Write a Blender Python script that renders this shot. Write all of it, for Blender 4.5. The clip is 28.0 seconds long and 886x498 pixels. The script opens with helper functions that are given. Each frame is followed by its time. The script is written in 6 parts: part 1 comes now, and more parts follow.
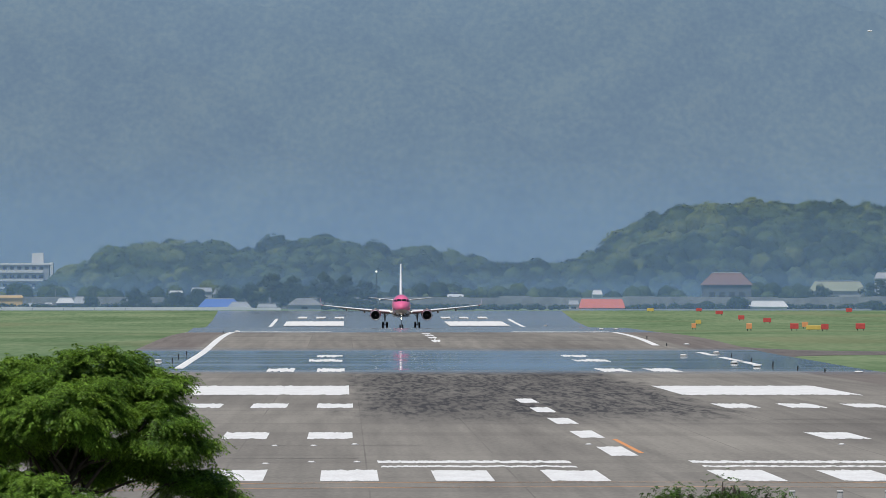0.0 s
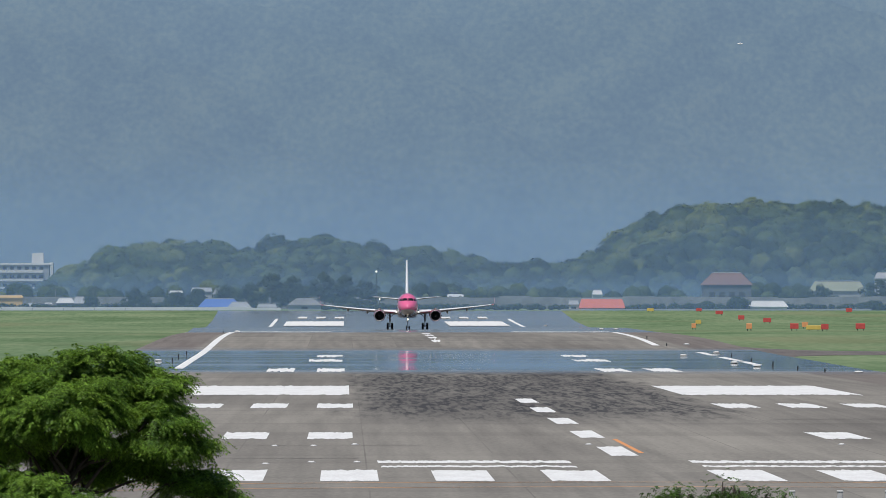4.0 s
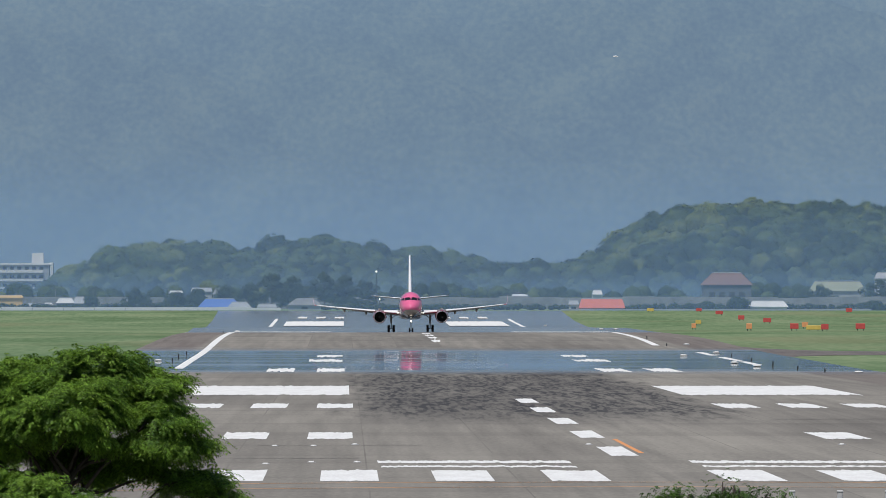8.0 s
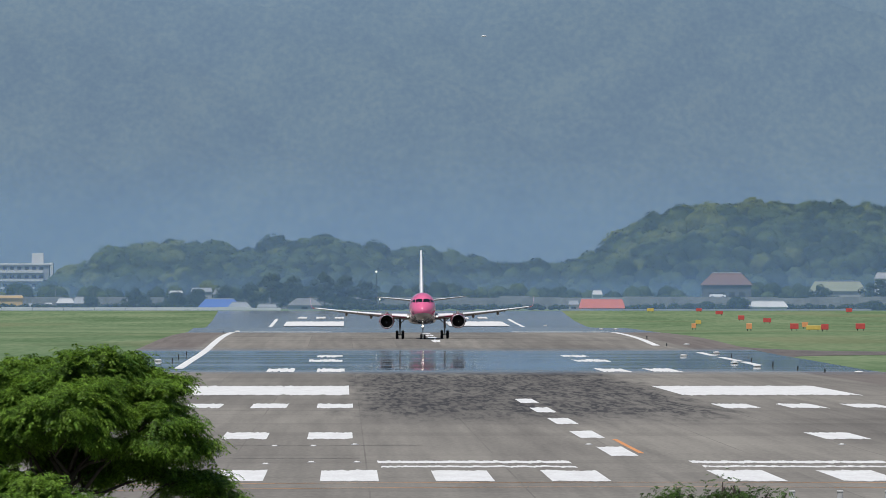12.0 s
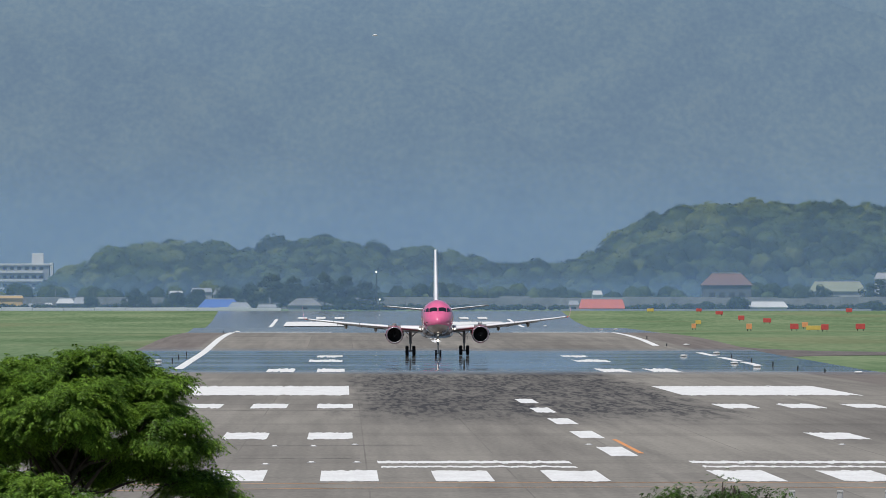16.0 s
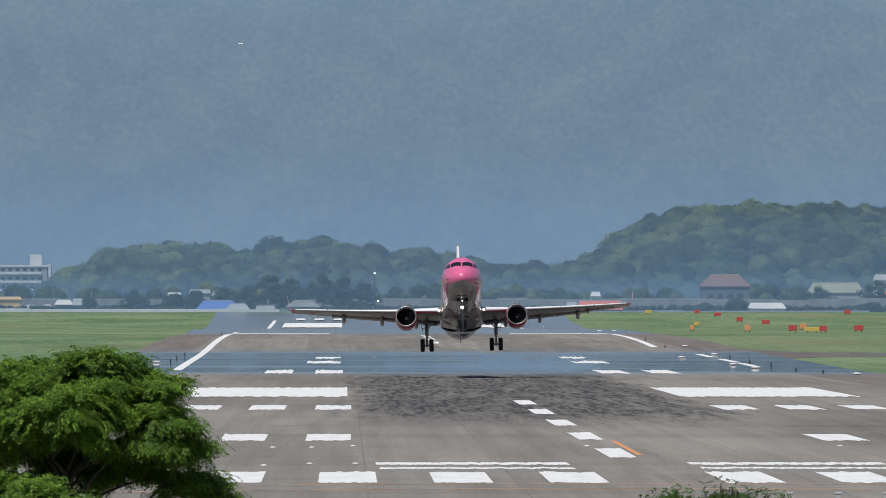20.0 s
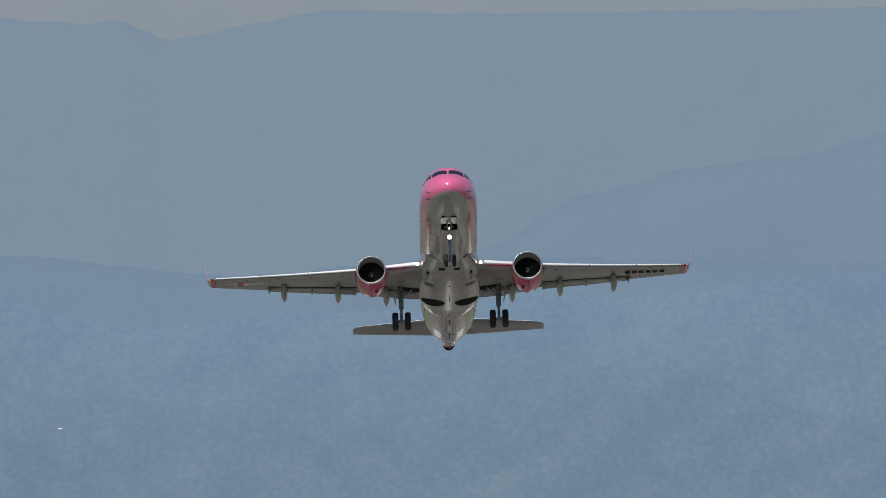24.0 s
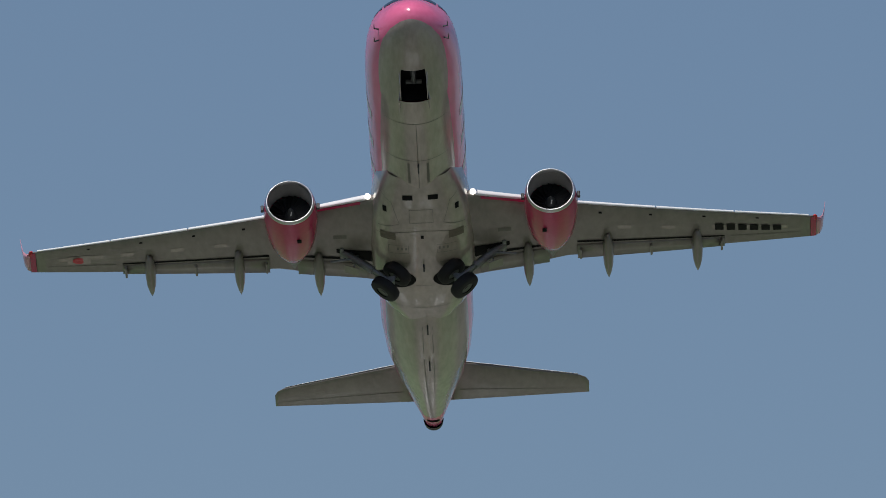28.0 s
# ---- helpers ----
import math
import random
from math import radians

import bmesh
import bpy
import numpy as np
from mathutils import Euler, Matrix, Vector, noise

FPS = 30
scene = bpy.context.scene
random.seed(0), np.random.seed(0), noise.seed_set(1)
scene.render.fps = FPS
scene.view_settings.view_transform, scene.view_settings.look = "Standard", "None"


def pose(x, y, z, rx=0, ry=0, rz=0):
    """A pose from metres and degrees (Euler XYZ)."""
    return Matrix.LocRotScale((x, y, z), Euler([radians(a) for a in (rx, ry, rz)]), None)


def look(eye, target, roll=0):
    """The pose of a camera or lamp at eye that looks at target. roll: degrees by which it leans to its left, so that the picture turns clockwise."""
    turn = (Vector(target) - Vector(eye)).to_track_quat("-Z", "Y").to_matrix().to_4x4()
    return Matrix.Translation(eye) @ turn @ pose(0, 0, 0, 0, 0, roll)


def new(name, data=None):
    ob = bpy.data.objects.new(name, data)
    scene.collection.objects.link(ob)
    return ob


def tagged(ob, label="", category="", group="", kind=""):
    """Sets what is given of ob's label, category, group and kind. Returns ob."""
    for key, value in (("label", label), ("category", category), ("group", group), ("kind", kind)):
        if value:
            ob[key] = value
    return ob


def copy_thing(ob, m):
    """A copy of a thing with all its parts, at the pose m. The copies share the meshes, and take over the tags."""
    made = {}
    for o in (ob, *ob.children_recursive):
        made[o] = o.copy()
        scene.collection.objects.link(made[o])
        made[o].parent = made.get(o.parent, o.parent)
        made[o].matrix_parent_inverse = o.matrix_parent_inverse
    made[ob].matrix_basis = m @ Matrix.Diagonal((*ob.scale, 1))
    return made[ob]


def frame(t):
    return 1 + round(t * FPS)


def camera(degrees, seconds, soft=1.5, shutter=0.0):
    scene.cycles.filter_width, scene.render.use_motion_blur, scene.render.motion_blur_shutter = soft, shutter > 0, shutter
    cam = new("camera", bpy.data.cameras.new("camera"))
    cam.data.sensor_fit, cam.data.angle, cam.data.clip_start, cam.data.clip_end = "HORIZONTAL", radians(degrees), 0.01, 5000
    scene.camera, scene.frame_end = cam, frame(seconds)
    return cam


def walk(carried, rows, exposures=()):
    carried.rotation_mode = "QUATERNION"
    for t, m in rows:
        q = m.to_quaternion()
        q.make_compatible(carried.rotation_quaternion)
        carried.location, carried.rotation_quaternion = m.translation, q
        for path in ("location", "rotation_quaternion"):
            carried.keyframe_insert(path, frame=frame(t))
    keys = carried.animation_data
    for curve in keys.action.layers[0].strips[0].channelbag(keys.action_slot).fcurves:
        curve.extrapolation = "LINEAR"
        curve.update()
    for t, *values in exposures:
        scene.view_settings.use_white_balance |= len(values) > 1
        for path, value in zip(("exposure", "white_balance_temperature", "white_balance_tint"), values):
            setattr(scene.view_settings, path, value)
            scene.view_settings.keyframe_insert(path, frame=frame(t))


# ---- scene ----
CAM_Z = 5.67
cam = camera(3.905, 28.0, soft=0.75)
walk(cam, [
    (0, pose(0, 0, CAM_Z, 90.2242, 0, -0.4285)),
    (19.5, pose(0, 0, CAM_Z, 90.2267, 0, -0.4285)),
    (20, pose(0, 0, CAM_Z, 90.2317, 0, -0.4359)),
    (20.5, pose(0, 0, CAM_Z, 90.2765, 0, -0.5231)),
    (21, pose(0, 0, CAM_Z, 90.5082, 0, -0.5779)),
    (21.5, pose(0, 0, CAM_Z, 90.6128, 0, -0.6004)),
    (22, pose(0, 0, CAM_Z, 90.7797, 0, -0.6178)),
    (22.5, pose(0, 0, CAM_Z, 90.9591, 0, -0.6228)),
    (23, pose(0, 0, CAM_Z, 91.2082, 0, -0.6452)),
    (23.5, pose(0, 0, CAM_Z, 91.5445, 0, -0.6726)),
    (24, pose(0, 0, CAM_Z, 91.9804, 0, -0.7075)),
    (24.5, pose(0, 0, CAM_Z, 92.5360, 0, -0.7523)),
    (25, pose(0, 0, CAM_Z, 93.2310, 0, -0.8644)),
    (25.5, pose(0, 0, CAM_Z, 94.0531, 0, -0.9142)),
    (26, pose(0, 0, CAM_Z, 95.0794, 0, -0.9392)),
    (26.5, pose(0, 0, CAM_Z, 96.1381, 0, -0.9392)),
    (27, pose(0, 0, CAM_Z, 97.7324, 0, -0.9690)),
    (27.5, pose(0, 0, CAM_Z, 99.5833, 0, -1.0313)),
    (28, pose(0, 0, CAM_Z, 101.4243, 0, -1.0961)),
], exposures=[(0, 0.04), (24, 0.04), (25.5, 0.0), (26, -0.05), (26.5, -0.13), (27, -0.22), (27.5, -0.16), (28, -0.03)])

# ---------------- light ----------------
HAZE, CLOUD_SHADE, CLOUD_LIT = (2.55, 3.4, 4.3), (3.5, 3.9, 4.5), (5.1, 4.65, 4.35)
CLOUD_TOP, CLOUD_SHIFT = 0.0862, (5.9, 1.2, 0.35)
SUN_EL, SUN_AZ = 61.0, 208.0        # azimuth from +Y, clockwise seen from above
scene.view_settings.exposure = 0.0


def build_light():
    w = bpy.data.worlds.new("world")
    scene.world = w
    w.use_nodes = True
    nt = w.node_tree
    nt.nodes.clear()
    N = nt.nodes.new
    out, bg, sky = N("ShaderNodeOutputWorld"), N("ShaderNodeBackground"), N("ShaderNodeTexSky")
    sky.sky_type, sky.sun_disc = "NISHITA", False
    sky.sun_elevation, sky.sun_rotation = radians(SUN_EL), radians(SUN_AZ)
    sky.dust_density, sky.air_density, sky.ozone_density = 1.0, 1.0, 3.6
    bg.inputs["Strength"].default_value = 0.075
    # a hazy horizon, and a cumulus bank above the ridges
    L = nt.links.new
    tc, sep = N("ShaderNodeTexCoord"), N("ShaderNodeSeparateXYZ")
    L(tc.outputs["Generated"], sep.inputs[0])

    def puffs(scale, shift, detail, rough):
        mp, n = N("ShaderNodeMapping"), N("ShaderNodeTexNoise")
        mp.inputs["Scale"].default_value, mp.inputs["Location"].default_value = scale, shift
        n.inputs["Scale"].default_value, n.inputs["Detail"].default_value, n.inputs["Roughness"].default_value = 1.0, detail, rough
        L(tc.outputs["Generated"], mp.inputs[0])
        L(mp.outputs[0], n.inputs["Vector"])
        return n.outputs["Fac"]

    def curve(fac, stops):
        r = N("ShaderNodeValToRGB")
        e = r.color_ramp.elements
        while len(e) < len(stops):
            e.new(0.5)
        for el, (pos, c) in zip(e, stops):
            el.position, el.color = pos, (*c, 1)
        L(fac, r.inputs[0])
        return r.outputs[0]

    def calc(op, a, b):
        n = N("ShaderNodeMath")
        n.operation = op
        for k, q in enumerate((a, b)):
            if isinstance(q, float):
                n.inputs[k].default_value = q
            else:
                L(q, n.inputs[k])
        return n.outputs[0]

    def blend(fac, a, b):
        m = N("ShaderNodeMix")
        m.data_type = "RGBA"
        L(fac, m.inputs[0])
        for k, q in ((6, a), (7, b)):
            if isinstance(q, tuple):
                m.inputs[k].default_value = (*q, 1)
            else:
                L(q, m.inputs[k])
        return m.outputs[2]
    z = sep.outputs["Z"]
    G = lambda v: (v, v, v)
    hazy = blend(curve(z, [(0.06, G(0.85)), (0.1, G(0.64)), (0.14, G(0.36)), (0.2, G(0.13)), (0.35, G(0.0))]), sky.outputs[0], HAZE)
    big = puffs((-48, 48, 62), CLOUD_SHIFT, 8.0, 0.5)
    top = calc("ADD", CLOUD_TOP, calc("MULTIPLY", sep.outputs["X"], 0.115))
    mass = calc("MULTIPLY", calc("ADD", big, calc("MULTIPLY", calc("SUBTRACT", top, z), 30.0)), 0.5)
    body = curve(mass, [(0.235, G(0.0)), (0.268, G(0.85)), (0.34, G(1.0))])
    inner = puffs((85, 85, 110), (1.3, 4.1, 2.2), 6.0, 0.5)
    rim = curve(mass, [(0.25, G(1.0)), (0.33, G(0.9)), (0.45, G(0.55)), (0.6, G(0.28)), (0.9, G(0.05))])
    lit = calc("MULTIPLY", rim, curve(inner, [(0.42, G(0.05)), (0.58, G(1.0))]))
    tint = blend(lit, CLOUD_SHADE, CLOUD_LIT)
    thin = curve(z, [(0.04, G(0.45)), (0.06, G(0.7)), (0.075, G(1.0))])
    L(blend(calc("MULTIPLY", body, thin), hazy, tint), bg.inputs["Color"])
    L(bg.outputs[0], out.inputs[0])
    sun = bpy.data.lights.new("sun", "SUN")
    sun.energy, sun.angle, sun.color = 3.25, radians(0.6), (1.0, 0.96, 0.9)
    s = new("sun", sun)
    a, el = radians(SUN_AZ), radians(SUN_EL)
    d = Vector((math.sin(a) * math.cos(el), math.cos(a) * math.cos(el), math.sin(el)))
    s.matrix_basis = look(d * 100, (0, 0, 0))


build_light()

# ---------------- materials ----------------
MATS = {}


def mat(name, color, rough=0.6, metal=0.0, color2=None, scale=1.0, fine=12.0, bump=0.0, stretch=(1, 1, 1), spec=0.5, emit=None, strength=0.0, coat=0.0, vary=0.0):
    """Base colour varied by a coarse and a fine noise, with a little relief."""
    if name in MATS:
        return MATS[name]
    m = bpy.data.materials.new(name)
    m.use_nodes = True
    nt = m.node_tree
    N, L = nt.nodes.new, nt.links.new
    b = nt.nodes["Principled BSDF"]
    b.inputs["Roughness"].default_value, b.inputs["Metallic"].default_value = rough, metal
    b.inputs["Specular IOR Level"].default_value = spec
    b.inputs["Coat Weight"].default_value = coat
    color2 = color2 or tuple(c * 0.75 for c in color)
    tc, mp = N("ShaderNodeTexCoord"), N("ShaderNodeMapping")
    mp.inputs["Scale"].default_value = stretch
    L(tc.outputs["Object"], mp.inputs[0])
    n1, n2 = N("ShaderNodeTexNoise"), N("ShaderNodeTexNoise")
    n1.inputs["Scale"].default_value, n2.inputs["Scale"].default_value = scale, scale * fine
    n1.inputs["Detail"].default_value, n2.inputs["Detail"].default_value = 4, 3
    L(mp.outputs[0], n1.inputs["Vector"])
    L(mp.outputs[0], n2.inputs["Vector"])
    add = N("ShaderNodeMath")
    add.operation = "MULTIPLY_ADD"
    add.inputs[1].default_value = 0.45
    L(n2.outputs["Fac"], add.inputs[0])
    sc = N("ShaderNodeMath")
    sc.operation = "MULTIPLY"
    sc.inputs[1].default_value = 0.55
    L(n1.outputs["Fac"], sc.inputs[0])
    L(sc.outputs[0], add.inputs[2])
    rp = N("ShaderNodeValToRGB")
    rp.color_ramp.elements[0].position, rp.color_ramp.elements[1].position = 0.34, 0.66
    rp.color_ramp.elements[0].color = (*color2, 1)
    rp.color_ramp.elements[1].color = (*color, 1)
    L(add.outputs[0], rp.inputs[0])
    last = rp.outputs[0]
    if vary:
        gi, hs = N("ShaderNodeNewGeometry"), N("ShaderNodeHueSaturation")
        mr = N("ShaderNodeMapRange")
        mr.inputs[3].default_value, mr.inputs[4].default_value = 1 - vary, 1 + vary
        L(gi.outputs["Random Per Island"], mr.inputs[0])
        L(mr.outputs[0], hs.inputs["Value"])
        L(last, hs.inputs["Color"])
        last = hs.outputs[0]
    L(last, b.inputs["Base Color"])
    if bump:
        bp = N("ShaderNodeBump")
        bp.inputs["Strength"].default_value, bp.inputs["Distance"].default_value = 0.6, bump
        L(n2.outputs["Fac"], bp.inputs["Height"])
        L(bp.outputs[0], b.inputs["Normal"])
    if emit:
        b.inputs["Emission Color"].default_value = (*emit, 1)
        b.inputs["Emission Strength"].default_value = strength
    MATS[name] = m
    return m


def node_math(nt, op, a, b=None, c=None):
    n = nt.nodes.new("ShaderNodeMath")
    n.operation = op
    for i, v in enumerate((a, b, c)):
        if v is None:
            continue
        if isinstance(v, (int, float)):
            n.inputs[i].default_value = v
        else:
            nt.links.new(v, n.inputs[i])
    return n.outputs[0]


def ramp(nt, fac, stops):
    r = nt.nodes.new("ShaderNodeValToRGB")
    e = r.color_ramp.elements
    while len(e) < len(stops):
        e.new(0.5)
    for el, (p, c) in zip(e, stops):
        el.position = p
        el.color = (*c, 1) if isinstance(c, tuple) else (c, c, c, 1)
    nt.links.new(fac, r.inputs[0])
    return r.outputs[0]


def noise_fac(nt, vec, scale, detail=4, stretch=None):
    if stretch:
        mp = nt.nodes.new("ShaderNodeMapping")
        mp.inputs["Scale"].default_value = stretch
        nt.links.new(vec, mp.inputs[0])
        vec = mp.outputs[0]
    n = nt.nodes.new("ShaderNodeTexNoise")
    n.inputs["Scale"].default_value, n.inputs["Detail"].default_value = scale, detail
    nt.links.new(vec, n.inputs["Vector"])
    return n.outputs["Fac"]


def mixed(nt, fac, a, b):
    m = nt.nodes.new("ShaderNodeMix")
    m.data_type = "RGBA"
    for i, v in ((0, fac), (6, a), (7, b)):
        if isinstance(v, tuple):
            m.inputs[i].default_value = (*v, 1)
        elif isinstance(v, (int, float)):
            m.inputs[i].default_value = v
        else:
            nt.links.new(v, m.inputs[i])
    return m.outputs[2]


XC = 10.1        # runway centre line


def asphalt_material():
    """Worn grey asphalt with long wheel streaks, a rubbered touchdown zone, and hot glassy stretches."""
    m = bpy.data.materials.new("asphalt")
    m.use_nodes = True
    nt = m.node_tree
    b = nt.nodes["Principled BSDF"]
    tc = nt.nodes.new("ShaderNodeTexCoord")
    v = tc.outputs["Object"]
    sep = nt.nodes.new("ShaderNodeSeparateXYZ")
    nt.links.new(v, sep.inputs[0])
    x, y = sep.outputs["X"], sep.outputs["Y"]
    coarse = noise_fac(nt, v, 1.0, 5, (0.10, 0.006, 1))
    streak = noise_fac(nt, v, 1.0, 4, (1.1, 0.012, 1))
    grain = noise_fac(nt, v, 1.0, 3, (6, 0.5, 1))
    t = node_math(nt, "MULTIPLY_ADD", coarse, 0.5, node_math(nt, "MULTIPLY_ADD", streak, 0.3, node_math(nt, "MULTIPLY", grain, 0.2)))
    base = ramp(nt, t, [(0.36, (0.167, 0.157, 0.145)), (0.5, (0.243, 0.229, 0.206)), (0.64, (0.325, 0.305, 0.270))])
    # paving lanes laid at different times, with fine seams between them
    lane, bay = node_math(nt, "DIVIDE", node_math(nt, "SUBTRACT", x, XC), 4.7), node_math(nt, "DIVIDE", y, 85.0)
    cell, white = nt.nodes.new("ShaderNodeCombineXYZ"), nt.nodes.new("ShaderNodeTexWhiteNoise")
    white.noise_dimensions = "2D"
    nt.links.new(node_math(nt, "FLOOR", lane), cell.inputs[0])
    nt.links.new(node_math(nt, "FLOOR", bay), cell.inputs[1])
    nt.links.new(cell.outputs[0], white.inputs["Vector"])
    base = mixed(nt, node_math(nt, "MULTIPLY", white.outputs["Value"], 0.3), base, mixed(nt, white.outputs["Value"], (0.30, 0.285, 0.255), (0.135, 0.128, 0.122)))
    seam = node_math(nt, "GREATER_THAN", node_math(nt, "ABSOLUTE", node_math(nt, "SUBTRACT", node_math(nt, "FRACT", lane), 0.5)), 0.494)
    base = mixed(nt, node_math(nt, "MULTIPLY", seam, ramp(nt, streak, [(0.42, 0.0), (0.6, 0.4)])), base, (0.09, 0.086, 0.082))
    # cross joints and repair bands
    bands = noise_fac(nt, v, 1.0, 2, (0.004, 0.045, 1))
    base = mixed(nt, ramp(nt, bands, [(0.55, 0.0), (0.6, 0.16)]), base, (0.11, 0.105, 0.10))
    # browner, older shoulders beyond the side stripes
    off = node_math(nt, "ABSOLUTE", node_math(nt, "SUBTRACT", x, XC))
    old = ramp(nt, node_math(nt, "DIVIDE", off, 50.0), [(0.503, 0.0), (0.515, 0.6)])
    base = mixed(nt, old, base, mixed(nt, streak, (0.10, 0.085, 0.085), (0.215, 0.188, 0.178)))
    # rubber in the touchdown zone
    edge = node_math(nt, "MULTIPLY", node_math(nt, "SUBTRACT", noise_fac(nt, v, 1.0, 4, (0.9, 0.03, 1)), 0.5), 7.0)
    lat = ramp(nt, node_math(nt, "DIVIDE", node_math(nt, "ADD", off, edge), 20.0), [(0.40, 1.0), (0.53, 0.0)])
    along = ramp(nt, node_math(nt, "DIVIDE", node_math(nt, "ADD", y, node_math(nt, "MULTIPLY", edge, 9.0)), 2000.0), [(0.288, 0.0), (0.33, 1.0), (0.49, 1.0), (0.6, 0.3)])
    flakes = noise_fac(nt, v, 1.0, 5, (2.8, 0.075, 1))
    patch = ramp(nt, noise_fac(nt, v, 1.0, 4, (0.8, 0.025, 1)), [(0.36, 0.6), (0.56, 1.0)])
    zone = node_math(nt, "MULTIPLY", node_math(nt, "MULTIPLY", lat, along), patch)
    spots = ramp(nt, node_math(nt, "ADD", flakes, node_math(nt, "MULTIPLY", zone, 0.07)), [(0.53, 0.0), (0.60, 1.0)])
    rub = node_math(nt, "MULTIPLY", zone, node_math(nt, "MULTIPLY_ADD", spots, 0.38, 0.5))
    base = mixed(nt, rub, base, (0.05, 0.052, 0.06))
    nt.links.new(base, b.inputs["Base Color"])
    # heat-smoothed stretches that mirror what stands beyond them
    wob = node_math(nt, "MULTIPLY", noise_fac(nt, v, 1.0, 3, (0.05, 0.02, 1)), 36.0)
    yy = node_math(nt, "DIVIDE", node_math(nt, "ADD", y, wob), 4000.0)
    hot = ramp(nt, yy, [(0.2515, 0.0), (0.264, 0.98), (0.331, 0.985), (0.341, 0.0), (0.424, 0.0), (0.432, 0.84)])
    film = noise_fac(nt, v, 1.0, 5, (0.03, 0.07, 1))
    hot = node_math(nt, "MULTIPLY", hot, ramp(nt, film, [(0.36, 0.88), (0.52, 1.0)]))
    rough = node_math(nt, "MULTIPLY_ADD", hot, -0.6, 0.612)
    nt.links.new(rough, b.inputs["Roughness"])
    nt.links.new(node_math(nt, "MULTIPLY", hot, 0.5), b.inputs["Specular IOR Level"])
    # the layer of hot air mirrors as one even, slightly tilted sheet
    geo, sheet, pick = nt.nodes.new("ShaderNodeNewGeometry"), nt.nodes.new("ShaderNodeCombineXYZ"), nt.nodes.new("ShaderNodeMix")
    tilt = ramp(nt, node_math(nt, "DIVIDE", y, 4000.0), [(0.265, 0.2), (0.32, 1.0)])
    ripple = node_math(nt, "MULTIPLY_ADD", tilt, -0.0012, node_math(nt, "MULTIPLY_ADD", noise_fac(nt, v, 1.0, 3, (0.35, 0.11, 1)), 0.0008, -0.0004))
    nt.links.new(ripple, sheet.inputs[1])
    sheet.inputs[2].default_value = 1.0
    pick.data_type = "VECTOR"
    nt.links.new(node_math(nt, "LESS_THAN", y, 1420.0), pick.inputs[0])
    nt.links.new(geo.outputs["Normal"], pick.inputs[4])
    nt.links.new(sheet.outputs[0], pick.inputs[5])
    nt.links.new(pick.outputs[1], b.inputs["Normal"])
    return m


def grass_material():
    m = bpy.data.materials.new("grass")
    m.use_nodes = True
    nt = m.node_tree
    b = nt.nodes["Principled BSDF"]
    tc = nt.nodes.new("ShaderNodeTexCoord")
    v = tc.outputs["Object"]
    a = noise_fac(nt, v, 1.0, 5, (0.05, 0.012, 1))
    c = noise_fac(nt, v, 1.0, 5, (0.9, 0.05, 1))
    t = node_math(nt, "MULTIPLY_ADD", a, 0.6, node_math(nt, "MULTIPLY", c, 0.4))
    col = ramp(nt, t, [(0.36, (0.108, 0.170, 0.088)), (0.5, (0.155, 0.220, 0.122)), (0.64, (0.215, 0.272, 0.158))])
    dry = noise_fac(nt, v, 1.0, 4, (0.03, 0.007, 1))
    col = mixed(nt, ramp(nt, dry, [(0.52, 0.0), (0.68, 0.45)]), col, (0.215, 0.205, 0.125))
    sep = nt.nodes.new("ShaderNodeSeparateXYZ")
    nt.links.new(v, sep.inputs[0])
    # unseen ground, made up duller so that less green light bounces up
    unseen = node_math(nt, "MAXIMUM", node_math(nt, "LESS_THAN", sep.outputs["Y"], 336.0), node_math(nt, "GREATER_THAN", node_math(nt, "ABSOLUTE", sep.outputs["X"]), 165.0))
    dull_ground = ramp(nt, noise_fac(nt, v, 1.0, 3, (0.02, 0.02, 1)), [(0.42, (0.13, 0.12, 0.11)), (0.5, (0.17, 0.155, 0.14)), (0.58, (0.10, 0.12, 0.065))])
    col = mixed(nt, unseen, col, dull_ground)
    nt.links.new(col, b.inputs["Base Color"])
    b.inputs["Roughness"].default_value = 0.9
    b.inputs["Specular IOR Level"].default_value = 0.0
    return m


